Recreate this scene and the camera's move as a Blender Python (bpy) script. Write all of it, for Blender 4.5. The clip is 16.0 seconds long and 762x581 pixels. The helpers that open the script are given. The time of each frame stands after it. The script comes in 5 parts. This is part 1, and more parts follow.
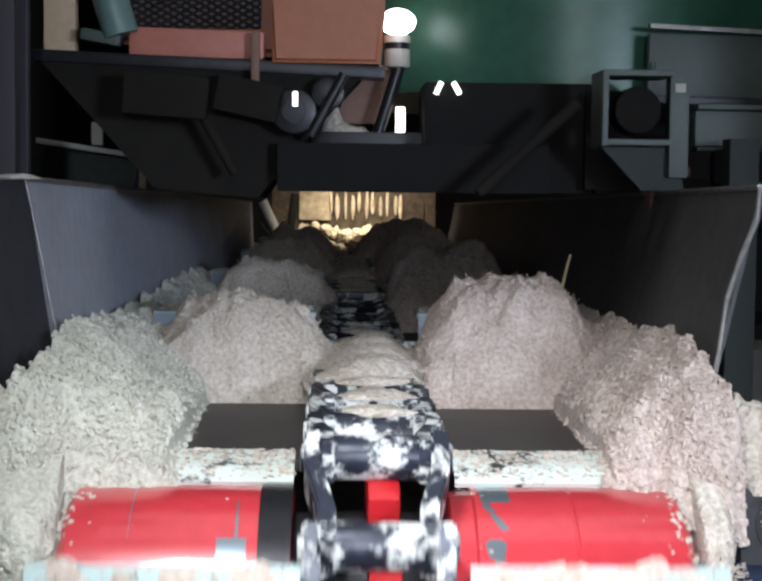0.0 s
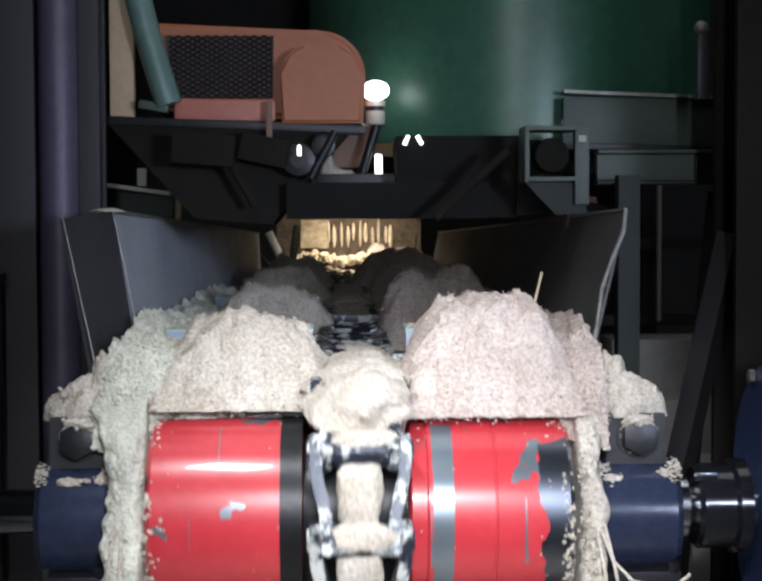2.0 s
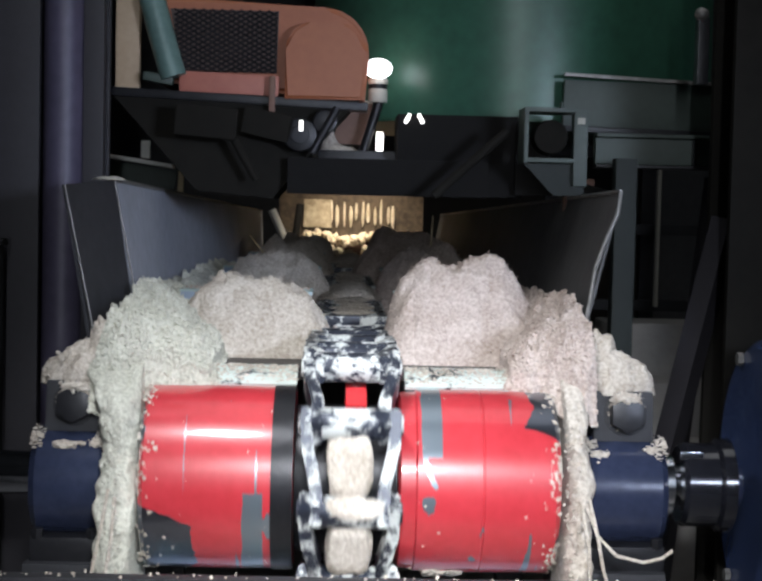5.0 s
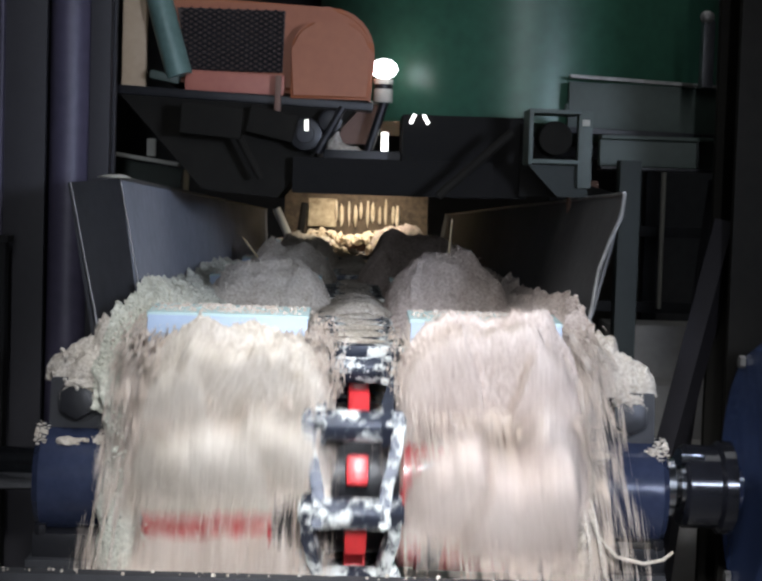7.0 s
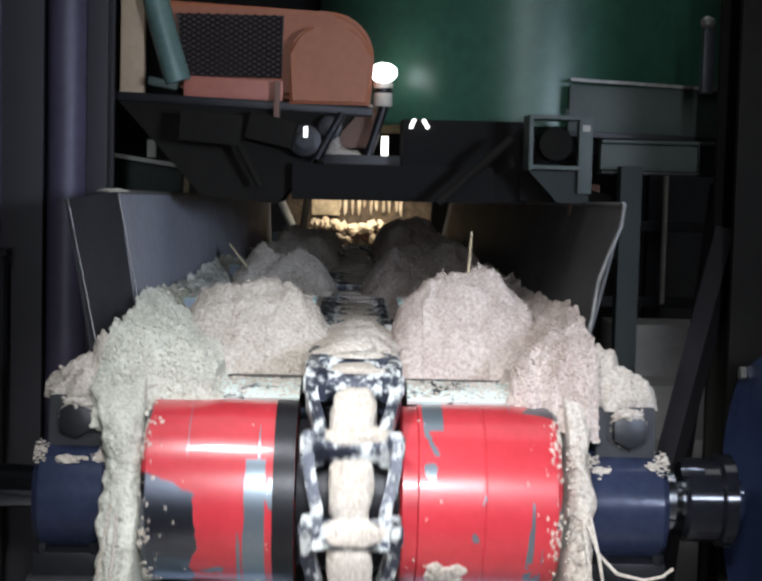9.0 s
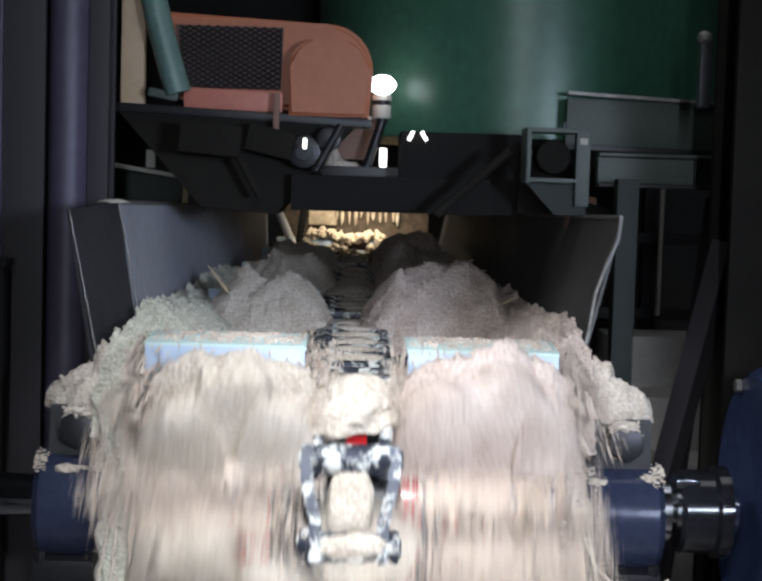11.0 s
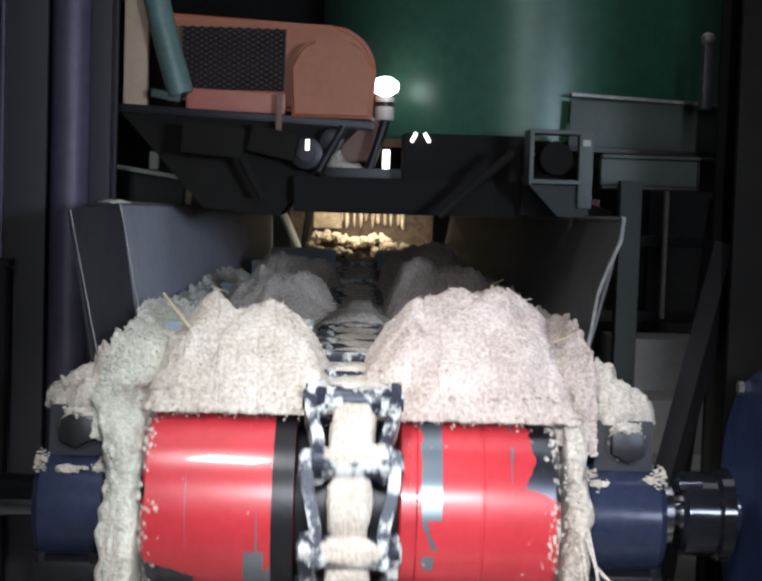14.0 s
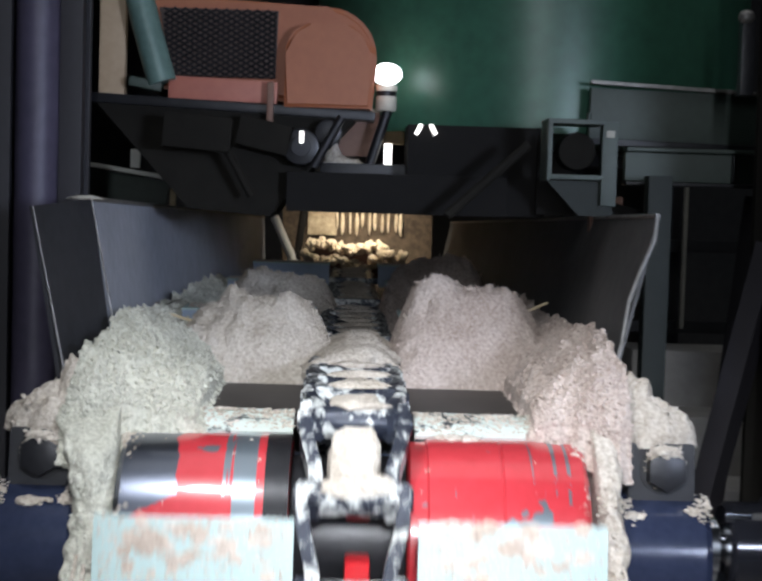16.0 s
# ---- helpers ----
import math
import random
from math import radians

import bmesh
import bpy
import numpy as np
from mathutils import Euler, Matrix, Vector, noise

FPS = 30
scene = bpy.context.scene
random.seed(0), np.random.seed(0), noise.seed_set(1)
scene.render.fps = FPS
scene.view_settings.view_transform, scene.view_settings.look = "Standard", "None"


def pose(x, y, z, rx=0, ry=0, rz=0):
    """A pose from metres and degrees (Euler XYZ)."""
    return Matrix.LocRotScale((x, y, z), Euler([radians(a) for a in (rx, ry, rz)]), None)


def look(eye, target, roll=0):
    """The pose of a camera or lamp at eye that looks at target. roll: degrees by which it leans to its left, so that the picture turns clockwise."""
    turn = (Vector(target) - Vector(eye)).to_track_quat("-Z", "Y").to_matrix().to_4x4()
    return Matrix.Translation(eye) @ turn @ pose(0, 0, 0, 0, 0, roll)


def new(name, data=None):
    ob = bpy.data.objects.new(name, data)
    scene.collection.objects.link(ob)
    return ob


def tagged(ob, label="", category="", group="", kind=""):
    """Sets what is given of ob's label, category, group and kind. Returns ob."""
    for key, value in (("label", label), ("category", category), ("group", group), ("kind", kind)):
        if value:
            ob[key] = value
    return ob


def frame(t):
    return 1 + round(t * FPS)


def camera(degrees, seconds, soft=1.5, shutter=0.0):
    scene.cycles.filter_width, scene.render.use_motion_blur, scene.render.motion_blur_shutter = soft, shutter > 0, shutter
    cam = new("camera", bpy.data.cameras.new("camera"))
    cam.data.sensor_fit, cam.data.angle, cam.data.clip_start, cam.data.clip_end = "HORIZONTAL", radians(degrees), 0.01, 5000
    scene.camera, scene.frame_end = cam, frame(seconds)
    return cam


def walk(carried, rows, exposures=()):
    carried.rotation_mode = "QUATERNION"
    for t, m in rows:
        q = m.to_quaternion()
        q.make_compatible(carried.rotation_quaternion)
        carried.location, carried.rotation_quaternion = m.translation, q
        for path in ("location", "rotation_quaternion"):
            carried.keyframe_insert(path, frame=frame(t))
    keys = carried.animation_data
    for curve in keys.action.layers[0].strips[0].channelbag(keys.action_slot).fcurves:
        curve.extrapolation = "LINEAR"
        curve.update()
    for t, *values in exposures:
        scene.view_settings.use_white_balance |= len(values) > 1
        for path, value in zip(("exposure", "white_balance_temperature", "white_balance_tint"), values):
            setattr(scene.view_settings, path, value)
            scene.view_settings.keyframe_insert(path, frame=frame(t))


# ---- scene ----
cam = camera(28.0, 16.0, soft=2.8, shutter=0.9)
PATH = [
    (0, (-0.0544, -2.574, 1.6874), (0.0335, 0.4175, 1.4795), 0.68),
    (0.5, (-0.0529, -2.5792, 1.6899), (0.0351, 0.4112, 1.4668), 0.56),
    (1, (-0.0419, -2.8988, 1.6846), (0.0589, 0.0931, 1.4896), -0.13),
    (1.5, (-0.0395, -3.8184, 1.6682), (0.0578, -0.823, 1.5316), 0.28),
    (2, (-0.0391, -3.8271, 1.6683), (0.0483, -0.8317, 1.5275), -0.2),
    (2.5, (-0.0445, -3.8505, 1.6653), (0.0309, -0.8555, 1.5093), 0.9),
    (3, (-0.016, -3.8702, 1.6568), (0.0731, -0.8755, 1.5033), 1.28),
    (3.5, (-0.0043, -3.8857, 1.6445), (0.0695, -0.8904, 1.4942), 0.94),
    (6, (-0.0252, -3.8831, 1.6434), (0.0524, -0.8896, 1.4607), 1.66),
    (6.5, (-0.0153, -3.8952, 1.6546), (0.0549, -0.901, 1.4818), 1.69),
    (7, (-0.0172, -3.897, 1.6465), (0.0545, -0.9029, 1.4731), 1.81),
    (7.5, (-0.0245, -3.8913, 1.6403), (0.0536, -0.8978, 1.4584), 1.87),
    (8, (-0.0185, -3.8937, 1.6545), (0.0575, -0.8997, 1.4806), 1.87),
    (8.5, (-0.0117, -3.8868, 1.6911), (0.0577, -0.8941, 1.4949), 1.54),
    (9, (0.0022, -3.8784, 1.7527), (0.061, -0.8875, 1.5271), 1.46),
    (11.5, (-0.0096, -3.9094, 1.7622), (0.0589, -0.9173, 1.5558), 1.79),
    (12, (-0.0028, -3.9046, 1.7558), (0.0588, -0.9128, 1.5435), 1.74),
    (12.5, (0, -3.9, 1.75), (0.0609, -0.9079, 1.5407), 1.8),
    (13, (0.0007, -3.9013, 1.7486), (0.06, -0.909, 1.541), 1.81),
    (13.5, (-0.0039, -3.8995, 1.7504), (0.0582, -0.9076, 1.5399), 1.9),
    (14, (0.0063, -3.8982, 1.7518), (0.0609, -0.9054, 1.5524), 1.83),
    (14.5, (0.0084, -3.8938, 1.744), (0.0633, -0.9015, 1.5354), 1.55),
    (15, (0.0024, -3.8745, 1.7252), (0.0644, -0.8791, 1.5696), 1.41),
    (15.5, (0.0048, -3.6915, 1.7148), (0.0666, -0.6969, 1.5451), 1.47),
    (16, (-0.0109, -3.4339, 1.7081), (0.0562, -0.4399, 1.5313), 1.71),
]
walk(cam, [(t, look(e, g, r)) for t, e, g, r in PATH])

# ---- world and large lights ----
world = bpy.data.worlds.new("hall_air")
world.use_nodes = True
world.node_tree.nodes["Background"].inputs[0].default_value = (0.55, 0.62, 0.75, 1)
world.node_tree.nodes["Background"].inputs[1].default_value = 0.05
scene.world = world
scene.view_settings.exposure = 0.0


def area_lamp(name, eye, target, size, watts, colour, spread):
    data = bpy.data.lights.new(name, "AREA")
    data.shape, data.size, data.size_y = "RECTANGLE", size[0], size[1]
    data.energy, data.color, data.spread = watts, colour, radians(spread)
    ob = new(name, data)
    ob.matrix_world = look(eye, target)
    return ob


area_lamp("work_light", (-0.42, -1.0, 2.75), (0.06, -0.12, 1.05), (0.30, 0.25), 4.3, (0.93, 0.965, 1.0), 64)
area_lamp("front_light", (0.1, -3.3, 2.3), (0.16, -0.45, 0.62), (0.45, 0.2), 9.2, (0.93, 0.965, 1.0), 42)
# added cool fill that brightens the left side plate; no window modelled
area_lamp("left_plate_fill", (1.9, -3.4, 1.98), (-0.65, 2.2, 1.5), (0.6, 0.4), 6.0, (0.70, 0.80, 1.0), 40)
# added fill from above to lift the dark background; no roof lamp known
area_lamp("overhead_fill", (1.0, 0.7, 4.6), (1.0, 1.0, 2.0), (4.0, 2.0), 20, (0.95, 0.98, 1.0), 150)
area_lamp("far_lamp", (0.1, 6.3, 1.9), (0.1, 6.9, 1.40), (0.5, 0.1), 4.5, (1.0, 0.88, 0.70), 90)
bulb_data = bpy.data.lights.new("hall_bulb", "POINT")
bulb_data.energy, bulb_data.color, bulb_data.shadow_soft_size = 0.2, (0.95, 0.96, 1.0), 0.03
new("hall_bulb", bulb_data).matrix_world = pose(0.10, 1.29, 2.09)
area_lamp("hall_window", (0.20, -7.2, 2.9), (0.4, 1.0, 2.0), (0.18, 3.4), 46, (0.87, 0.93, 1.0), 120)

# ---- materials ----


def material(name, base, rough=0.6, metal=0.0, second=None, scale=6.0, amount=0.5, bump=0.2, fine=60.0,
             smear=None, smear_amount=0.5, smear_scale=9.0, coat=0.0, grain=0.45, gloss=0.5):
    m = bpy.data.materials.new(name)
    m.use_nodes = True
    nt = m.node_tree
    n, l = nt.nodes, nt.links
    bs = n["Principled BSDF"]
    bs.inputs["Roughness"].default_value = rough
    bs.inputs["Metallic"].default_value = metal
    bs.inputs["Coat Weight"].default_value = coat
    bs.inputs["Specular IOR Level"].default_value = gloss
    tc = n.new("ShaderNodeTexCoord")
    info = n.new("ShaderNodeObjectInfo")
    add = n.new("ShaderNodeVectorMath")
    add.operation = "MULTIPLY_ADD"
    l.new(info.outputs["Random"], add.inputs[0])
    add.inputs[1].default_value = (7.3, 4.1, 9.7)
    l.new(tc.outputs["Object"], add.inputs[2])
    big = n.new("ShaderNodeTexNoise")
    big.inputs["Scale"].default_value, big.inputs["Detail"].default_value = scale, 6
    l.new(add.outputs[0], big.inputs["Vector"])
    small = n.new("ShaderNodeTexNoise")
    small.inputs["Scale"].default_value, small.inputs["Detail"].default_value = fine, 5
    l.new(add.outputs[0], small.inputs["Vector"])
    second = second or tuple(c * 0.6 for c in base)
    ramp = n.new("ShaderNodeValToRGB")
    ramp.color_ramp.elements[0].position, ramp.color_ramp.elements[1].position = (grain + 0.6) / 2 - amount / 2, (grain + 0.6) / 2 + amount / 2
    ramp.color_ramp.elements[0].color, ramp.color_ramp.elements[1].color = (*second, 1), (*base, 1)
    mixn = n.new("ShaderNodeMath")
    mixn.operation = "MULTIPLY_ADD"
    l.new(small.outputs["Fac"], mixn.inputs[0])
    mixn.inputs[1].default_value = grain
    half = n.new("ShaderNodeMath")
    half.operation = "MULTIPLY"
    half.inputs[1].default_value = 0.6
    l.new(big.outputs["Fac"], half.inputs[0])
    l.new(half.outputs[0], mixn.inputs[2])
    l.new(mixn.outputs[0], ramp.inputs["Fac"])
    colour = ramp.outputs["Color"]
    bmp = n.new("ShaderNodeBump")
    bmp.inputs["Strength"].default_value, bmp.inputs["Distance"].default_value = bump, 0.01
    l.new(mixn.outputs[0], bmp.inputs["Height"])
    l.new(bmp.outputs["Normal"], bs.inputs["Normal"])
    if smear:
        sn = n.new("ShaderNodeTexNoise")
        sn.inputs["Scale"].default_value, sn.inputs["Detail"].default_value, sn.inputs["Roughness"].default_value = smear_scale, 8, 0.68
        l.new(add.outputs[0], sn.inputs["Vector"])
        sr = n.new("ShaderNodeValToRGB")
        sr.color_ramp.elements[0].position, sr.color_ramp.elements[1].position = 0.60 - 0.25 * smear_amount, 0.67 - 0.25 * smear_amount
        l.new(sn.outputs["Fac"], sr.inputs["Fac"])
        mx = n.new("ShaderNodeMix")
        mx.data_type = "RGBA"
        l.new(sr.outputs["Color"], mx.inputs["Factor"])
        l.new(colour, mx.inputs["A"])
        mx.inputs["B"].default_value = (*smear, 1)
        colour = mx.outputs["Result"]
        for sock, to in (("Roughness", 0.85), ("Metallic", 0.0)):
            fm = n.new("ShaderNodeMix")
            l.new(sr.outputs["Color"], fm.inputs["Factor"])
            fm.inputs["A"].default_value, fm.inputs["B"].default_value = bs.inputs[sock].default_value, to
            l.new(fm.outputs["Result"], bs.inputs[sock])
    l.new(colour, bs.inputs["Base Color"])
    return m


def drum_material(name, start, span, edge, side, cap, ring_x):
    """Red paint, worn to black and bare steel where it faces one half of the turn."""
    m = material(name, (0.60, 0.046, 0.062), 0.30, 0.0, (0.46, 0.028, 0.038), 5, 0.5, 0.06, 40, coat=0.4)
    nt = m.node_tree
    n, l = nt.nodes, nt.links
    bs = n["Principled BSDF"]
    red = bs.inputs["Base Color"].links[0].from_socket
    tc = n.new("ShaderNodeTexCoord")
    sep = n.new("ShaderNodeSeparateXYZ")
    l.new(tc.outputs["Object"], sep.inputs[0])
    ang = n.new("ShaderNodeMath")
    ang.operation = "ARCTAN2"
    l.new(sep.outputs["Y"], ang.inputs[0])
    l.new(sep.outputs["Z"], ang.inputs[1])

    def op(kind, a, b=None):
        x = n.new("ShaderNodeMath")
        x.operation = kind
        for i, v in enumerate((a, b)):
            if v is None:
                continue
            if isinstance(v, (int, float)):
                x.inputs[i].default_value = v
            else:
                l.new(v, x.inputs[i])
        return x.outputs[0]

    noise_n = n.new("ShaderNodeTexNoise")
    noise_n.inputs["Scale"].default_value, noise_n.inputs["Detail"].default_value = 11, 4
    l.new(tc.outputs["Object"], noise_n.inputs["Vector"])
    wob = op("MULTIPLY", op("SUBTRACT", noise_n.outputs["Fac"], 0.5), 0.09)
    facing = op("MULTIPLY", op("ADD", op("COSINE", op("SUBTRACT", ang.outputs[0], start)), span), 0.5)
    reach = op("ADD", op("MINIMUM", op("MAXIMUM", facing, 0.0), cap), wob)
    from_edge = op("MULTIPLY", op("SUBTRACT", sep.outputs["X"], edge), side)
    worn = op("LESS_THAN", from_edge, reach)
    ring = n.new("ShaderNodeTexNoise")
    ring.inputs["Scale"].default_value, ring.inputs["Detail"].default_value = 1.0, 2
    cx = n.new("ShaderNodeCombineXYZ")
    l.new(op("MULTIPLY", sep.outputs["X"], 45.0), cx.inputs[0])
    l.new(op("MULTIPLY", ang.outputs[0], 0.25), cx.inputs[1])
    l.new(cx.outputs[0], ring.inputs["Vector"])
    band = op("MULTIPLY", op("GREATER_THAN", ring.outputs["Fac"], 0.67), op("GREATER_THAN", noise_n.outputs["Fac"], 0.42))
    chip_n = n.new("ShaderNodeTexNoise")
    chip_n.inputs["Scale"].default_value, chip_n.inputs["Detail"].default_value = 8.5, 3
    l.new(tc.outputs["Object"], chip_n.inputs["Vector"])
    chips = op("GREATER_THAN", chip_n.outputs["Fac"], 0.645)
    inner = op("MULTIPLY", op("GREATER_THAN", op("ADD", sep.outputs["X"], op("MULTIPLY", wob, 0.12)), ring_x), op("LESS_THAN", sep.outputs["X"], ring_x + 0.05))
    inner = op("MULTIPLY", inner, op("GREATER_THAN", op("COSINE", op("SUBTRACT", ang.outputs[0], start)), 0.15))
    grey_fac = op("MAXIMUM", op("MAXIMUM", chips, band), inner)
    for fac, col, rough, metal in ((grey_fac, (0.20, 0.24, 0.28), 0.33, 0.6), (worn, (0.15, 0.165, 0.21), 0.16, 1.0)):
        mx = n.new("ShaderNodeMix")
        mx.data_type = "RGBA"
        l.new(fac, mx.inputs["Factor"])
        l.new(red, mx.inputs["A"])
        mx.inputs["B"].default_value = (*col, 1)
        red = mx.outputs["Result"]
        for sock, to in (("Metallic", metal),):
            fm = n.new("ShaderNodeMix")
            l.new(fac, fm.inputs["Factor"])
            if bs.inputs[sock].is_linked:
                l.new(bs.inputs[sock].links[0].from_socket, fm.inputs["A"])
            else:
                fm.inputs["A"].default_value = bs.inputs[sock].default_value
            fm.inputs["B"].default_value = to
            l.new(fm.outputs["Result"], bs.inputs[sock])
    l.new(red, bs.inputs["Base Color"])
    return m


def glow(name, colour, strength):
    m = bpy.data.materials.new(name)
    m.use_nodes = True
    bs = m.node_tree.nodes["Principled BSDF"]
    bs.inputs["Emission Color"].default_value, bs.inputs["Emission Strength"].default_value = (*colour, 1), strength
    bs.inputs["Base Color"].default_value = (0.8, 0.8, 0.8, 1)
    return m


def by_piece(mat, low):
    """Let the loose pieces of one mesh differ in tone."""
    n, l = mat.node_tree.nodes, mat.node_tree.links
    bs = n["Principled BSDF"]
    geo = n.new("ShaderNodeNewGeometry")
    rng_node = n.new("ShaderNodeMapRange")
    rng_node.inputs["To Min"].default_value = low
    l.new(geo.outputs["Random Per Island"], rng_node.inputs["Value"])
    mx = n.new("ShaderNodeMix")
    mx.data_type, mx.blend_type = "RGBA", "MULTIPLY"
    mx.inputs["Factor"].default_value = 1.0
    l.new(bs.inputs["Base Color"].links[0].from_socket, mx.inputs["A"])
    tint = n.new("ShaderNodeCombineColor")
    l.new(rng_node.outputs["Result"], tint.inputs[0])
    for i in (1, 2):
        dim = n.new("ShaderNodeMath")
        dim.operation = "POWER"
        dim.inputs[1].default_value = 1.0 + 0.35 * i
        l.new(rng_node.outputs["Result"], dim.inputs[0])
        l.new(dim.outputs[0], tint.inputs[i])
    l.new(tint.outputs[0], mx.inputs["B"])
    l.new(mx.outputs["Result"], bs.inputs["Base Color"])
    return mat


PULP = (0.74, 0.678, 0.612)
M_PULP = material("damp_fibre", PULP, 0.95, 0, (0.43, 0.365, 0.295), 7, 0.40, 1.0, 100, grain=0.85, smear=(0.30, 0.23, 0.17), smear_amount=-0.30, smear_scale=42)
M_PULP_PINK = material("pinkish_fibre", (0.75, 0.650, 0.600), 0.95, 0, (0.44, 0.345, 0.295), 7, 0.40, 1.0, 100, grain=0.85, smear=(0.30, 0.23, 0.17), smear_amount=-0.30, smear_scale=42)
M_PULP_GREEN = material("greenish_fibre", (0.73, 0.72, 0.635), 0.95, 0, (0.46, 0.455, 0.385), 7, 0.40, 1.0, 100, grain=0.85, smear=(0.30, 0.23, 0.17), smear_amount=-0.30, smear_scale=42)
M_FALL = by_piece(material("falling_fibre", (0.76, 0.685, 0.630), 0.95, 0, (0.52, 0.445, 0.395), 7, 0.40, 0.8, 100, grain=0.85), 0.80)
M_STEEL = material("dark_plate_steel", (0.052, 0.053, 0.060), 0.6, 0.0, (0.028, 0.028, 0.032), 3, 0.5, 0.1, 30, gloss=0.2)
# left side plate: base raised and blued to carry its sheen of light
M_HOPPER = material("scoured_plate_with_sheen", (0.44, 0.46, 0.54), 0.6, 0.0, (0.27, 0.285, 0.33), 2.2, 0.45, 0.05, 25, gloss=0.35)
# right side plate: darker base than the left one
M_PLATE = material("dark_side_plate", (0.135, 0.133, 0.135), 0.6, 0.0, (0.065, 0.064, 0.065), 2.0, 0.5, 0.1, 25, gloss=0.2)
M_FARDARK = material("dark_crusted_board", (0.13, 0.095, 0.065), 0.9, 0, (0.035, 0.025, 0.018), 6, 0.5, 0.6, 30, grain=0.7)
M_CRUST = material("cream_crust", (0.78, 0.69, 0.55), 0.95, 0, (0.42, 0.33, 0.22), 9, 0.5, 0.8, 40, grain=0.8)
M_EDGE = material("bright_worn_edge", (0.34, 0.33, 0.32), 0.45, 0.5, (0.08, 0.075, 0.075), 14, 0.6, 0.2, 60)
M_CHAIN = material("smeared_chain_steel", (0.034, 0.043, 0.072), 0.38, 0.3, (0.012, 0.014, 0.022), 12, 0.6, 0.3, 60,
                   smear=(0.64, 0.66, 0.65), smear_amount=0.45, smear_scale=17)
M_FLIGHT = material("pale_plastic_flight", (0.46, 0.60, 0.60), 0.5, 0, (0.41, 0.53, 0.53), 7, 0.6, 0.15, 60,
                    smear=(0.68, 0.66, 0.61), smear_amount=-0.2, smear_scale=14)
M_FLIGHT_FACE = material("blue_grey_flight_face", (0.40, 0.50, 0.66), 0.4, 0, (0.30, 0.38, 0.52), 5, 0.6, 0.1, 50,
                         smear=(0.72, 0.68, 0.60), smear_amount=-0.3, smear_scale=10)
M_LIP = material("scraped_lip", (0.07, 0.075, 0.08), 0.45, 0.3, (0.03, 0.03, 0.033), 6, 0.6, 0.2, 50,
                 smear=(0.62, 0.68, 0.64), smear_amount=0.8, smear_scale=13)
M_BED = material("trough_bed", (0.085, 0.075, 0.07), 0.5, 0.2, (0.045, 0.04, 0.038), 5, 0.6, 0.15, 50)
M_BLUE = material("dark_blue_paint", (0.040, 0.050, 0.095), 0.2, 0.1, (0.015, 0.02, 0.045), 6, 0.6, 0.12, 45, coat=0.3)
M_BLACK = material("black_grease_steel", (0.026, 0.026, 0.031), 0.35, 0.3, (0.012, 0.012, 0.014), 8, 0.6, 0.2, 50, gloss=0.3)
M_SLEEVE = material("glossy_black_enamel", (0.02, 0.021, 0.028), 0.18, 0.3, (0.01, 0.01, 0.013), 8, 0.6, 0.08, 50, coat=0.5)
M_SOOT = material("sooty_black_sheet", (0.017, 0.016, 0.016), 0.8, 0, (0.013, 0.0125, 0.0125), 4, 0.6, 0.2, 40, gloss=0.05)
# brighter copy of the dark blue paint, replacing light that misses the guard
M_GUARD = material("guard_blue_lightened", (0.06, 0.095, 0.23), 0.25, 0.1, (0.03, 0.045, 0.11), 5, 0.6, 0.1, 45, coat=0.3)
M_CHROME = material("bright_shaft_steel", (0.55, 0.58, 0.66), 0.16, 1.0, (0.35, 0.37, 0.42), 10, 0.5, 0.05, 60)
M_COLUMN = material("violet_grey_paint", (0.115, 0.10, 0.16), 0.48, 0.1, (0.06, 0.054, 0.085), 5, 0.5, 0.25, 30)
M_DARKCOL = material("sooty_column_paint", (0.036, 0.033, 0.041), 0.6, 0.0, (0.024, 0.022, 0.027), 4, 0.6, 0.15, 40)
M_ORANGE = material("faded_orange_paint", (0.40, 0.130, 0.055), 0.5, 0, (0.29, 0.085, 0.038), 3, 0.6, 0.06, 40)
M_ORANGE_LIP = material("pinkish_orange_paint", (0.47, 0.165, 0.115), 0.5, 0, (0.34, 0.10, 0.075), 3, 0.6, 0.06, 40)
M_GREEN = material("tank_green_paint", (0.042, 0.13, 0.085), 0.32, 0.05, (0.025, 0.07, 0.05), 1.6, 0.45, 0.04, 25, gloss=0.35)
M_GREENBOX = material("grey_green_paint", (0.054, 0.080, 0.067), 0.5, 0.05, (0.030, 0.042, 0.037), 4, 0.6, 0.1, 40)
M_POST = material("dark_post_paint", (0.026, 0.032, 0.030), 0.55, 0.0, (0.018, 0.022, 0.02), 4, 0.6, 0.15, 40, gloss=0.2)
M_TEAL = material("teal_pipe_paint", (0.19, 0.30, 0.28), 0.4, 0.1, (0.09, 0.15, 0.14), 4, 0.6, 0.1, 40)
M_CREAM = material("cream_panel_paint", (0.56, 0.42, 0.29), 0.55, 0, (0.40, 0.28, 0.18), 4, 0.6, 0.05, 40)
# olive-black base; under the orange machine its darkness also stands for shade
M_HOOD = material("olive_black_and_shade", (0.020, 0.0185, 0.016), 0.8, 0.0, (0.012, 0.011, 0.010), 5, 0.5, 0.2, 30, gloss=0.06)
M_PALE = material("dusty_pale_paint", (0.55, 0.53, 0.47), 0.7, 0, (0.35, 0.33, 0.29), 6, 0.6, 0.2, 50)
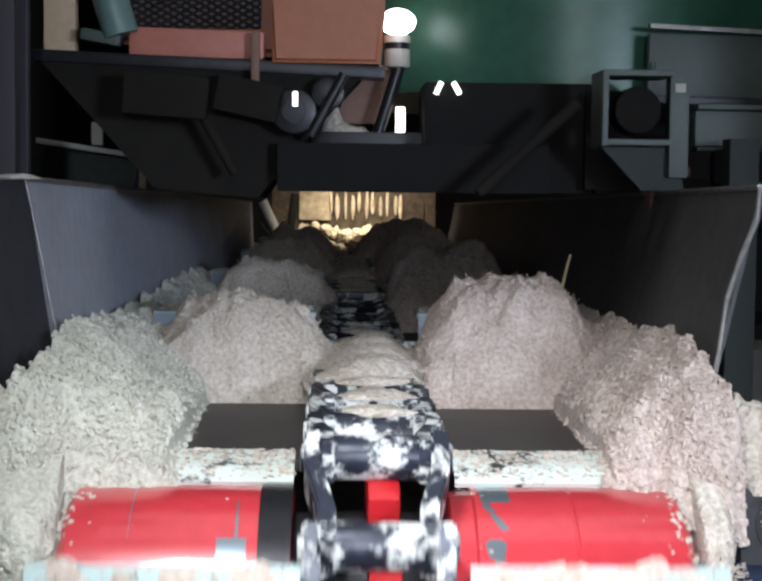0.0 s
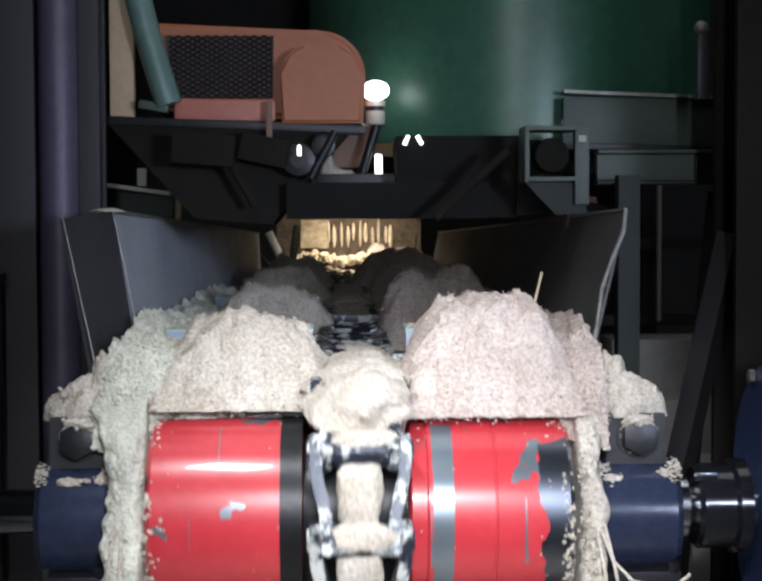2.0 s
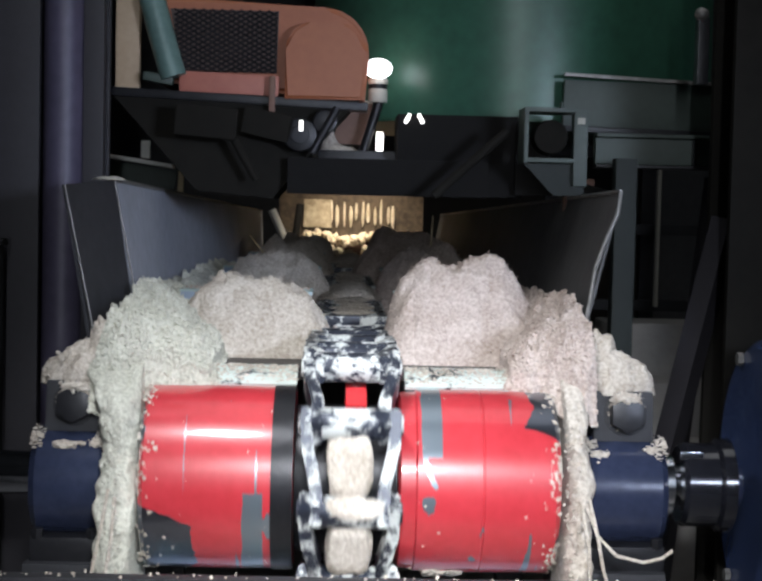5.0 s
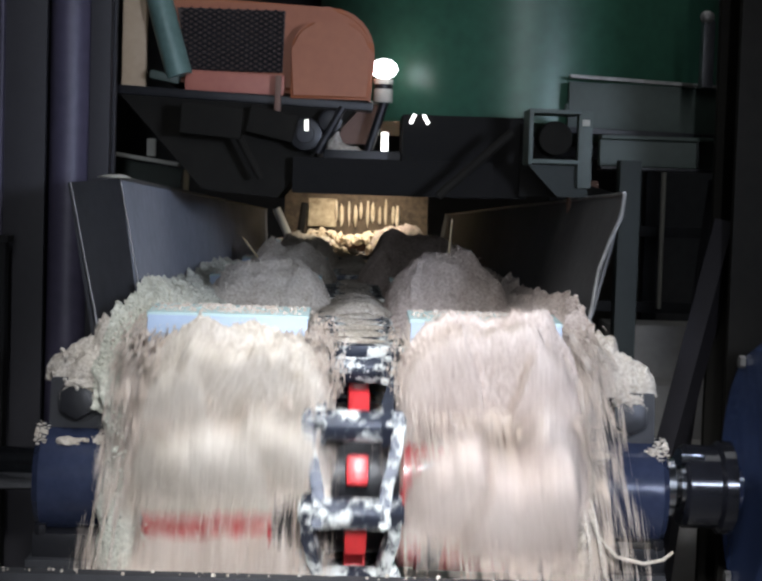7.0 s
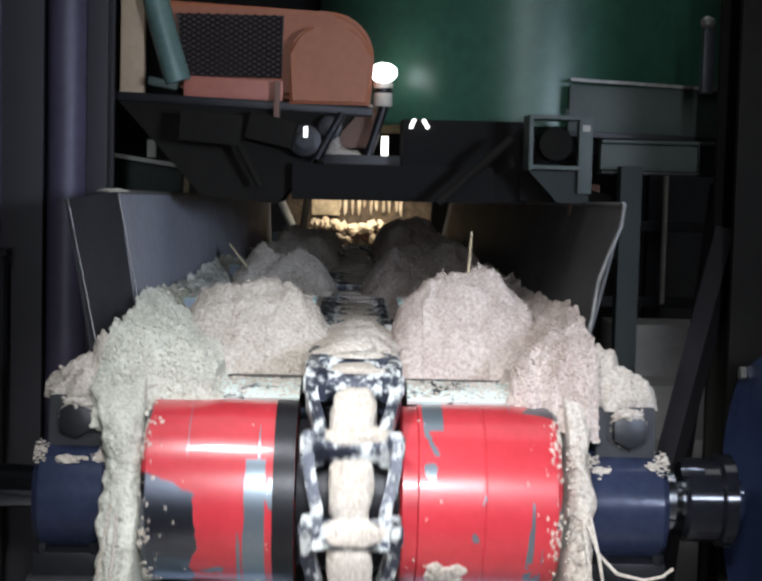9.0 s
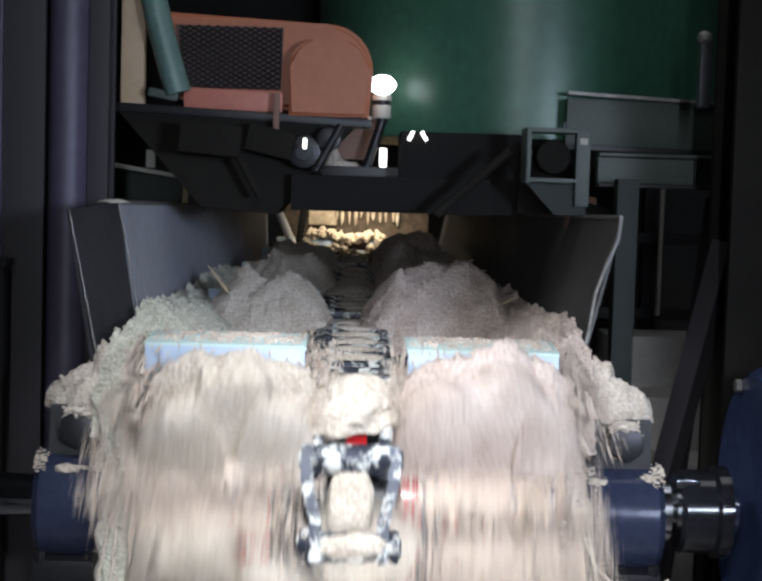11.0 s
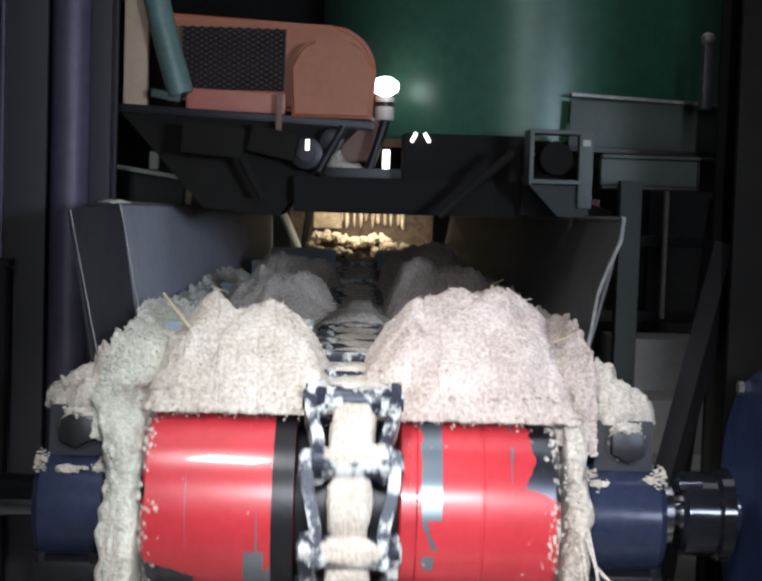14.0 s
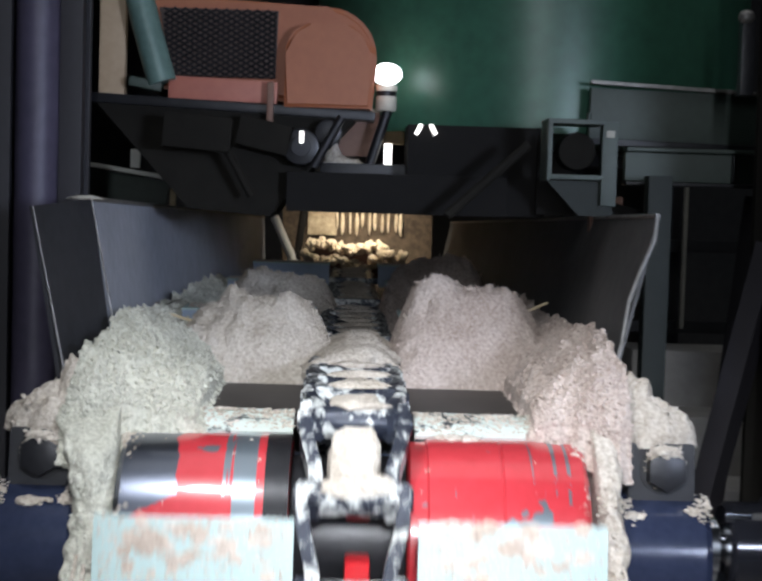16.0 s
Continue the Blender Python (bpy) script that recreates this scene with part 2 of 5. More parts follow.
M_BROWN = material("brown_sheet", (0.20, 0.105, 0.075), 0.6, 0, (0.12, 0.06, 0.045), 4, 0.6, 0.1, 40)
M_WALL = material("dark_hall_wall", (0.13, 0.13, 0.135), 0.9, 0, (0.07, 0.07, 0.075), 1.2, 0.6, 0.2, 12)
M_FLOOR = material("dusty_concrete", (0.50, 0.475, 0.45), 0.9, 0, (0.28, 0.265, 0.25), 1.5, 0.6, 0.3, 20)
M_FARWALL = material("tan_crusted_board", (0.55, 0.46, 0.33), 0.9, 0, (0.16, 0.12, 0.075), 7, 0.6, 1.0, 30, grain=0.8)
M_STRAW = material("dry_straw", (0.62, 0.52, 0.36), 0.8, 0, (0.45, 0.36, 0.22), 20, 0.5, 0.2, 80)
M_RUST = material("rusty_screen", (0.085, 0.058, 0.052), 0.7, 0, (0.06, 0.04, 0.035), 9, 0.6, 0.1, 40)
M_WHITE = material("white_enamel", (0.85, 0.85, 0.83), 0.5, 0, (0.7, 0.7, 0.68), 10, 0.5, 0.05, 50)
M_LAMP = glow("lamp_glow", (0.90, 0.92, 1.0), 7.0)
# glow for daylight gaps, the overbright bracket and the glint on the wheel
M_SKYGAP = glow("gap_and_glint_glow", (1.0, 0.98, 0.93), 3.0)
M_DRUM_L = drum_material("worn_red_paint_a", -2.1, -0.25, -0.50, 1.0, 0.13, -0.245)
M_DRUM_R = drum_material("worn_red_paint_b", 1.15, -0.35, 0.53, -1.0, 0.075, 0.19)

# ---- mesh helpers ----


def finish(name, bm, mat, parent=None, label="", smooth=True):
    me = bpy.data.meshes.new(name)
    bmesh.ops.recalc_face_normals(bm, faces=bm.faces)
    bm.to_mesh(me)
    bm.free()
    me.materials.append(mat)
    if smooth:
        for p in me.polygons:
            p.use_smooth = True
        me.set_sharp_from_angle(angle=radians(38))
    ob = new(name, me)
    if parent is not None:
        ob.parent = parent
    if label:
        tagged(ob, label)
    return ob


def part(name, bm, mat, parent, label="", smooth=True):
    return finish(name, bm, mat, parent, label, smooth)


def thing(name, label, category, place=(0, 0, 0), group="", kind=""):
    ob = new(name)
    ob.location = place
    ob.empty_display_size = 0.1
    return tagged(ob, label, category, group, kind)


def box(bm, size, loc, rot=(0, 0, 0), bevel=0.004):
    m = pose(*loc, *rot) @ Matrix.Diagonal((*size, 1))
    made = bmesh.ops.create_cube(bm, size=1, matrix=m)
    if bevel:
        edges = list({e for v in made["verts"] for e in v.link_edges})
        bmesh.ops.bevel(bm, geom=edges, offset=min(bevel, min(size) * 0.4), segments=2, affect="EDGES", profile=0.7)
    return bm


def cyl(bm, r, a, b, seg=28, r_end=None, bevel=0.0):
    a, b = Vector(a), Vector(b)
    turn = (b - a).to_track_quat("Z", "Y").to_matrix().to_4x4()
    made = bmesh.ops.create_cone(bm, cap_ends=True, segments=seg, radius1=r, radius2=r if r_end is None else r_end,
                                 depth=(b - a).length, matrix=Matrix.Translation((a + b) / 2) @ turn)
    if bevel:
        caps = [f for f in {f for v in made["verts"] for f in v.link_faces} if len(f.verts) > 4]
        edges = list({e for f in caps for e in f.edges})
        bmesh.ops.bevel(bm, geom=edges, offset=bevel, segments=2, affect="EDGES", profile=0.6)
    return bm


def lathe(bm, outline, seg=48, x0=0.0):
    """Turn an outline of (x, radius) round the x axis."""
    rings = []
    for x, r in outline:
        rings.append([bm.verts.new((x + x0, r * math.sin(2 * math.pi * i / seg), r * math.cos(2 * math.pi * i / seg))) for i in range(seg)])
    for a, b in zip(rings, rings[1:]):
        for i in range(seg):
            bm.faces.new((a[i], a[(i + 1) % seg], b[(i + 1) % seg], b[i]))
    bm.faces.new(rings[0])
    bm.faces.new(rings[-1][::-1])
    return bm


def plate(bm, corners, thick):
    """A sheet through the corners (in one plane or nearly), given its thickness along its normal."""
    pts = [Vector(c) for c in corners]
    n = (pts[1] - pts[0]).cross(pts[-1] - pts[0]).normalized() * thick
    a = [bm.verts.new(p) for p in pts]
    b = [bm.verts.new(p + n) for p in pts]
    bm.faces.new(a)
    bm.faces.new(b[::-1])
    for i in range(len(pts)):
        j = (i + 1) % len(pts)
        bm.faces.new((a[i], b[i], b[j], a[j]))
    return bm


def rough_noise(p, seed, sizes):
    d = 0.0
    for freq, amp in sizes:
        d += amp * noise.noise(p * freq + Vector((seed * 3.1, seed * 1.7, seed * 5.3)))
    return d


CREASED = ((1.1, 0.30), (2.7, 0.16), (6.5, 0.09), (14.0, 0.04), (27.0, 0.02), (48.0, 0.012))
SOFT = ((0.9, 0.30), (2.1, 0.12), (5.0, 0.050), (12.0, 0.032), (24.0, 0.024), (45.0, 0.018))


def lump(bm, size, seed, rough=1.0, loc=(0, 0, 0), detail=4, flat=True, square=1.0, grain=CREASED):
    """A heap of crumbs: a dome of the given size that stands on its base."""
    made = bmesh.ops.create_icosphere(bm, subdivisions=detail, radius=1.0)
    sx, sy, sz = size
    for v in made["verts"]:
        p = v.co.copy()
        d = 1 + rough * rough_noise(p, seed, grain)
        q = Vector((math.copysign(abs(p.x) ** square, p.x) * sx * d, math.copysign(abs(p.y) ** (0.5 + 0.5 * square), p.y) * sy * d, math.copysign(abs(p.z) ** square, p.z) * sz * d))
        if flat and q.z < 0:
            q.z *= 0.12
        v.co = q + Vector(loc)
    return bm


GRAIN = bmesh.new()
bmesh.ops.create_icosphere(GRAIN, subdivisions=1, radius=1.0)
GRAIN_V = [v.co.copy() for v in GRAIN.verts]
GRAIN_F = [[v.index for v in f.verts] for f in GRAIN.faces]
GRAIN.free()


def grain(bm, m):
    """One crumb or strand: a small faceted ball under the matrix m."""
    vs = [bm.verts.new(m @ p) for p in GRAIN_V]
    for f in GRAIN_F:
        bm.faces.new([vs[i] for i in f])


def crumbs(bm, count, spread, size, seed, loc=(0, 0, 0)):
    rng = random.Random(seed)
    for _ in range(count):
        p = Vector([loc[i] + rng.uniform(-spread[i], spread[i]) for i in range(3)])
        r = size * rng.uniform(0.4, 1.2)
        grain(bm, Matrix.Translation(p) @ Euler([rng.uniform(0, 6) for _ in range(3)]).to_matrix().to_4x4() @ Matrix.Diagonal((r, r * rng.uniform(0.5, 1), r * rng.uniform(0.4, 0.9), 1)))
    return bm


# ---- plan of the conveyor ----
AXIS = Vector((0.0, 0.0, 0.938))     # head shaft
MID = 0.015                          # middle of the chain
R_DRUM, R_PITCH = 0.230, 0.300
PITCH = 0.21375
SPEED = 8 * PITCH / 3.97             # chain speed
FIRST = -1.12                        # time at which the first flight passes over the shaft
BED = 1.195                          # trough bed

# ---- the hall ----
bm = box(bmesh.new(), (16, 20, 0.2), (0, 2, -0.1), bevel=0)
tagged(finish("floor", bm, M_FLOOR), "dusty grey concrete floor of a dark hall", "floor", kind="structure")
bm = box(bmesh.new(), (16, 20, 0.2), (0, 2, 5.6), bevel=0)
tagged(finish("ceiling", bm, M_WALL), "dark hall ceiling", "ceiling", kind="structure")
for nm, size, loc in (("wall_north", (16, 0.3, 5.5), (0, 11.85, 2.75)), ("wall_south", (16, 0.3, 5.5), (0, -7.85, 2.75)),
                      ("wall_east", (0.3, 19.4, 5.5), (7.85, 2, 2.75)), ("wall_west", (0.3, 19.4, 5.5), (-7.85, 2, 2.75))):
    tagged(finish(nm, box(bmesh.new(), size, loc, bevel=0), M_WALL), "dark sooty hall wall", "wall", kind="structure")


# ---- trough ----
def trough():
    t = thing("conveyor_trough", "long dark steel trough with flared scoured side plates", "conveyor", (0, 0, 0))
    bm = box(bmesh.new(), (1.12, 7.4, 0.02), (0, 0.13 + 3.7, BED - 0.01), bevel=0.002)
    part("bed_plate", bm, M_BED, t, "dark scraped bed plate")
    for side in (-1, 1):
        lo, hi = (0.565, 0.645) if side < 0 else (0.60, 0.745)
        y0 = 0.35 if side < 0 else 0.22
        bm = plate(bmesh.new(), [(side * lo, y0, BED - 0.05), (side * lo, 7.0, BED - 0.05), (side * (hi - 0.06), 7.0, 1.57), (side * hi, y0 - (0 if side < 0 else -0.08), 1.69)], side * 0.008)
        part("side_plate", bm, M_HOPPER if side < 0 else M_PLATE, t, "scoured grey side plate, bluish sheen put into its colour" if side < 0 else "dark grey side plate")
        bm = bmesh.new()
        cyl(bm, 0.006, (side * hi, y0 + (0 if side < 0 else 0.08), 1.69), (side * (hi - 0.06), 7.0, 1.57), 10)
        part("rolled_edge", bm, M_EDGE, t, "bright worn rolled edge")
    # front wing of the hopper
    bm = plate(bmesh.new(), [(-0.565, 0.349, BED - 0.02), (-0.645, 0.349, 1.69), (-0.728, 0.05, 1.672), (-0.640, 0.05, BED - 0.02)], -0.008)
    part("wing_plate", bm, M_STEEL, t, "dark folded front wing")
    bm = cyl(bmesh.new(), 0.0028, (-0.645, 0.345, 1.69), (-0.568, 0.345, 1.30), 8)
    part("weld_seam", bm, M_EDGE, t)
    bm = cyl(bmesh.new(), 0.0026, (-0.728, 0.05, 1.672), (-0.640, 0.05, 1.25), 8)
    part("wing_edge", bm, M_EDGE, t)
    bm = bmesh.new()
    pts = [(0.745, 0.30, 1.69), (0.738, 0.29, 1.63), (0.705, 0.27, 1.56), (0.672, 0.24, 1.48), (0.655, 0.22, 1.38), (0.628, 0.2, 1.28)]
    for a, b in zip(pts, pts[1:]):
        cyl(bm, 0.006, a, b, 8)
    part("curved_edge", bm, M_EDGE, t, "bright curved front edge")
    bm = lump(bmesh.new(), (0.045, 0.03, 0.010), 5, 1.0, (-0.655, 0.3, 1.690), 3)
    part("edge_dust", bm, M_PALE, t)
    # lip behind the drum, in two halves beside the chain
    for x0, x1 in ((-0.50, -0.125), (0.155, 0.50)):
        bm = plate(bmesh.new(), [(x0, 0.16, BED + 0.004), (x1, 0.16, BED + 0.004), (x1, 0.085, BED - 0.012), (x0, 0.085, BED - 0.012)], -0.010)
        plate(bm, [(x0, 0.085, BED - 0.012), (x1, 0.085, BED - 0.012), (x1, 0.048, BED - 0.032), (x0, 0.048, BED - 0.032)], -0.010)
        part("lip", bm, M_LIP, t, "scraped lip smeared with fibre", smooth=False)
        bm = box(bmesh.new(), (x1 - x0, 0.01, 0.05), ((x0 + x1) / 2, 0.062, BED - 0.062), (0, 0, 0), 0.002)
        part("lip_skirt", bm, M_BLACK, t)
        bm = bmesh.new()
        rng = random.Random(3 + int(x0 > 0))
        for _ in range(420):
            f = rng.random() ** 0.8
            r = rng.uniform(0.0015, 0.0060)
            grain(bm, pose(rng.uniform(x0, x1), 0.052 + 0.10 * f, BED - 0.020 + 0.036 * f ** 0.7, 20, 0, rng.uniform(0, 180)) @ Matrix.Diagonal((r * rng.uniform(1, 2.2), r, r * 0.5, 1)))
        tagged(part("lip_dust", bm, M_PULP, t), kind="stuff")
    for side in (-1, 1):
        bm = box(bmesh.new(), (0.02, 0.33, 0.75), (side * 0.575, 0.155, 0.80), bevel=0.004)
        part("cheek_plate", bm, M_STEEL, t)
        for y in (0.6, 3.0, 5.4):
            bm = box(bmesh.new(), (0.08, 0.08, BED - 0.06), (side * 0.5, y, (BED - 0.06) / 2))
            part("leg", bm, M_STEEL, t)
    return t


trough()


# ---- head drum ----
def head_drum():
    t = thing("head_drum", "split red head drum, paint worn to black steel", "drum", AXIS)
    o = [(-0.497, 0.05), (-0.497, R_DRUM - 0.012), (-0.485, R_DRUM), (-0.30, R_DRUM + 0.002), (-0.135, R_DRUM), (-0.123, R_DRUM - 0.010), (-0.123, 0.05)]
    part("drum_shell", lathe(bmesh.new(), o, 96), M_DRUM_L, t, "worn red drum half with black band")
    o = [(0.134, 0.05), (0.134, R_DRUM - 0.014), (0.140, R_DRUM - 0.006), (0.176, R_DRUM - 0.006), (0.180, R_DRUM), (0.338, R_DRUM + 0.002), (0.340, R_DRUM - 0.001), (0.343, R_DRUM - 0.001), (0.345, R_DRUM + 0.002), (0.518, R_DRUM), (0.53, R_DRUM - 0.012), (0.53, 0.05)]
    part("drum_shell", lathe(bmesh.new(), o, 96), M_DRUM_R, t, "glossy red drum half with grey scuffs")
    o = [(-0.178, R_DRUM - 0.02), (-0.177, R_DRUM + 0.004), (-0.124, R_DRUM + 0.004), (-0.123, R_DRUM - 0.02)]
    part("band", lathe(bmesh.new(), o, 72), M_BLACK, t, "glossy black inner band")
    o = [(-0.121, 0.05), (-0.121, 0.185), (-0.08, 0.19), (0.10, 0.19), (0.132, 0.185), (0.132, 0.05)]
    part("hub", lathe(bmesh.new(), o, 48), M_BLACK, t, "black hub between the drum halves")
    tooth_red = material("red_tooth_paint", (0.62, 0.022, 0.03), 0.3, 0, (0.45, 0.015, 0.02), 8)
    for i in range(9):
        a = 2 * math.pi * (i + 0.5) / 9
        bm = box(bmesh.new(), (0.055, 0.075, 0.075), (MID + 0.012, 0.232 * math.sin(a), 0.232 * math.cos(a)), (-math.degrees(a), 0, 0), 0.012)
        part("sprocket_tooth", bm, tooth_red, t, "red sprocket tooth")
    bm = bmesh.new()
    cyl(bm, 0.055, (-0.95, 0, 0), (1.02, 0, 0), 40, bevel=0.004)
    part("shaft", bm, M_CHROME, t, "bright steel shaft")
    bm = bmesh.new()
    for s, (dx, da, r) in enumerate(((0, 0, 0.035), (0.035, 0.08, 0.025), (-0.02, 0.12, 0.022), (0.03, -0.1, 0.02), (-0.03, -0.02, 0.018))):
        a = -2.02 + da
        lump(bm, (r, r, 0.012), s, 1.0, (0.245 + dx, 0, 0), 2, False)
        verts = [v for v in bm.verts][-42:]
        for v in verts:
            v.co = Matrix.Rotation(-a - 0.0, 3, "X") @ (v.co + Vector((0, 0, R_DRUM + 0.002)))
    part("pulp_splash", bm, M_PULP, t, "pale splash of fibre stuck to the paint")
    rng = random.Random(21)
    bm = bmesh.new()
    for _ in range(150):
        a = rng.uniform(0, 2 * math.pi)
        x = rng.choice((-0.49 + rng.random() ** 2 * 0.12, -0.17 - rng.random() ** 2 * 0.08, 0.155 + rng.random() ** 2 * 0.1, 0.525 - rng.random() ** 2 * 0.12))
        r = rng.uniform(0.001, 0.0038)
        grain(bm, Matrix.Translation((x, R_DRUM * math.sin(a), R_DRUM * math.cos(a))) @ Matrix.Diagonal((r * rng.uniform(0.8, 1.8), r, r, 1)))
    tagged(part("stuck_crumbs", bm, M_PULP, t, "pale crumbs stuck to the drum"), kind="stuff")
    rng = random.Random(77)
    for edge, inward in ((-0.50, 1), (0.53, -1)):
        bm = bmesh.new()
        for _ in range(260):
            a = rng.choice((0.4, 1.5, 2.3, 3.6, 4.9, 5.6)) + rng.gauss(0, 0.22)
            x = edge + inward * abs(rng.gauss(0, 0.016))
            s = rng.uniform(0.0018, 0.0058)
            m = Matrix.Rotation(a, 4, "X") @ pose(x, 0, R_DRUM + 0.001, 0, 0, rng.uniform(0, 180)) @ Matrix.Diagonal((s, s * rng.uniform(0.6, 1.6), s * 0.5, 1))
            grain(bm, m)
        tagged(part("rim_crust", bm, M_PULP, t, "pale crust along the drum rim"), kind="stuff")
    return t


drum = head_drum()


# ---- bearings and drive ----
def bearing(x0, x1, group):
    mid = (x0 + x1) / 2
    w = x1 - x0
    t = thing("pillow_bearing", "dark blue split pillow bearing caked with fibre", "bearing", (mid, 0, 0.70), group)
    bm = lathe(bmesh.new(), [(-w / 2, 0.05), (-w / 2, 0.128), (-w / 2 + 0.016, 0.142), (w / 2 - 0.016, 0.142), (w / 2, 0.128), (w / 2, 0.05)], 48)
    for v in bm.verts:
        v.co.z += 0.222
    part("housing", bm, M_BLUE, t, "dark blue rounded housing")
    # foot coloured black for the shade on the bearing's lower part
    bm = box(bmesh.new(), (w * 0.92, 0.3, 0.10), (0, 0, 0.055), bevel=0.012)
    part("foot", bm, M_BLACK, t, "black foot, the bearing's lower shade put into its colour")
    bm = box(bmesh.new(), (w * 0.74, 0.13, 0.135), (0, 0.02, 0.405), (-8, 0, 0), 0.012)
    part("cap_block", bm, M_STEEL, t, "dark cap block")
    bm = cyl(bmesh.new(), 0.047, (0.005, -0.035, 0.42), (0.005, -0.085, 0.425), 6, bevel=0.004)
    part("bolt_head", bm, M_BLACK, t, "black hexagonal bolt head")
    bm = cyl(bmesh.new(), 0.056, (0.005, -0.030, 0.42), (0.005, -0.046, 0.422), 28, bevel=0.003)
    part("washer", bm, M_STEEL, t)
    bm = bmesh.new()
    rng = random.Random(int(abs(x0) * 1000))
    for _ in range(260):
        r = rng.uniform(0.0012, 0.0048)
        a = rng.gauss(0, 0.75)
        if rng.random() < 0.35:
            m = pose(0.005 + 0.045 * math.sin(a), -0.06 + rng.uniform(-0.022, 0.022), 0.422 + 0.045 * math.cos(a))
        else:
            v = rng.gauss(0, 0.5)
            m = pose(rng.choice((-1, 1)) * w * (0.5 - 0.16 * rng.random() ** 2), -0.145 * math.sin(0.55 + v * 0.3), 0.222 + 0.145 * math.cos(0.55 + v * 0.3))
        grain(bm, m @ Matrix.Diagonal((r * rng.uniform(1, 1.8), r, r * 0.7, 1)))
    tagged(part("stuck_dust", bm, M_PULP, t, "pale fibre dust stuck to the housing"), kind="stuff")
    for s in (-1, 1):
        bm = cyl(bmesh.new(), 0.016, (s * w * 0.36, -0.138, 0.10), (s * w * 0.36, -0.138, 0.125), 6, bevel=0.002)
        part("foot_bolt", bm, M_BLACK, t)
    return t


bearing(-0.778, -0.590, "shaft bearings")
bearing(0.605, 0.812, "shaft bearings")


def pedestal(x):
    t = thing("bearing_pedestal", "dark steel pedestal under the bearing", "pedestal", (x, 0, 0), "bearing pedestals")
    part("upright", box(bmesh.new(), (0.16, 0.28, 0.72), (0, 0, 0.36)), M_STEEL, t)
    part("top_plate", box(bmesh.new(), (0.2, 0.36, 0.025), (0, 0, 0.7325)), M_STEEL, t)


pedestal(-0.68)
pedestal(0.70)


def coupling():
    t = thing("shaft_coupling", "dark flanged coupling with bright steel collar", "coupling", (0.86, 0, AXIS.z))
    part("collar", lathe(bmesh.new(), [(-0.055, 0.056), (-0.055, 0.075), (-0.02, 0.078), (-0.02, 0.056)], 40), M_CHROME, t, "bright collar")
    part("sleeve", lathe(bmesh.new(), [(0.0, 0.057), (0.0, 0.098), (0.012, 0.108), (0.09, 0.108), (0.1, 0.12), (0.13, 0.12), (0.135, 0.057)], 44), M_SLEEVE, t, "glossy black sleeve")
    part("key", box(bmesh.new(), (0.06, 0.02, 0.02), (0.02, -0.062, 0.085)), M_CHROME, t)
    return t


coupling()


def gear_guard():
    t = thing("gear_guard", "rounded blue steel gear guard beside the shaft", "guard", (1.172, 0, 0))
    bm = bmesh.new()
    lathe(bm, [(-0.095, 0.14), (-0.11, 0.31), (-0.115, 0.355), (-0.09, 0.378), (0.14, 0.378), (0.15, 0.35), (0.15, 0.05)], 64)
    for v in bm.verts:
        v.co.z += AXIS.z
    part("shell", bm, M_GUARD, t, "glossy blue rounded shell, lightened in place of missing light")
    part("stand", box(bmesh.new(), (0.2, 0.3, 0.56), (0.02, 0, 0.28)), M_BLUE, t)
    for i in range(6):
        a = radians(25 + i * 60)
        bm = cyl(bmesh.new(), 0.018, (-0.115, 0.345 * math.sin(a), AXIS.z + 0.345 * math.cos(a)), (-0.13, 0.345 * math.sin(a), AXIS.z + 0.345 * math.cos(a)), 6)
        part("bolt", bm, M_EDGE, t)
    return t


gear_guard()


def front_rail():
    t = thing("front_rail", "dark steel cross rail with a fibre-dusted edge", "rail", (0, -0.75, 0))
    bm = box(bmesh.new(), (3.0, 0.05, 0.10), (0, 0, 0.811), bevel=0.006)
    part("beam", bm, M_STEEL, t)
    tagged(part("edge_dust", crumbs(bmesh.new(), 70, (0.8, 0.02, 0.004), 0.006, 5, (0, 0, 0.863)), M_PULP, t), kind="stuff")
    for x in (-1.3, 1.3):
        part("post", box(bmesh.new(), (0.06, 0.06, 0.761), (x, 0, 0.3805)), M_STEEL, t)


front_rail()


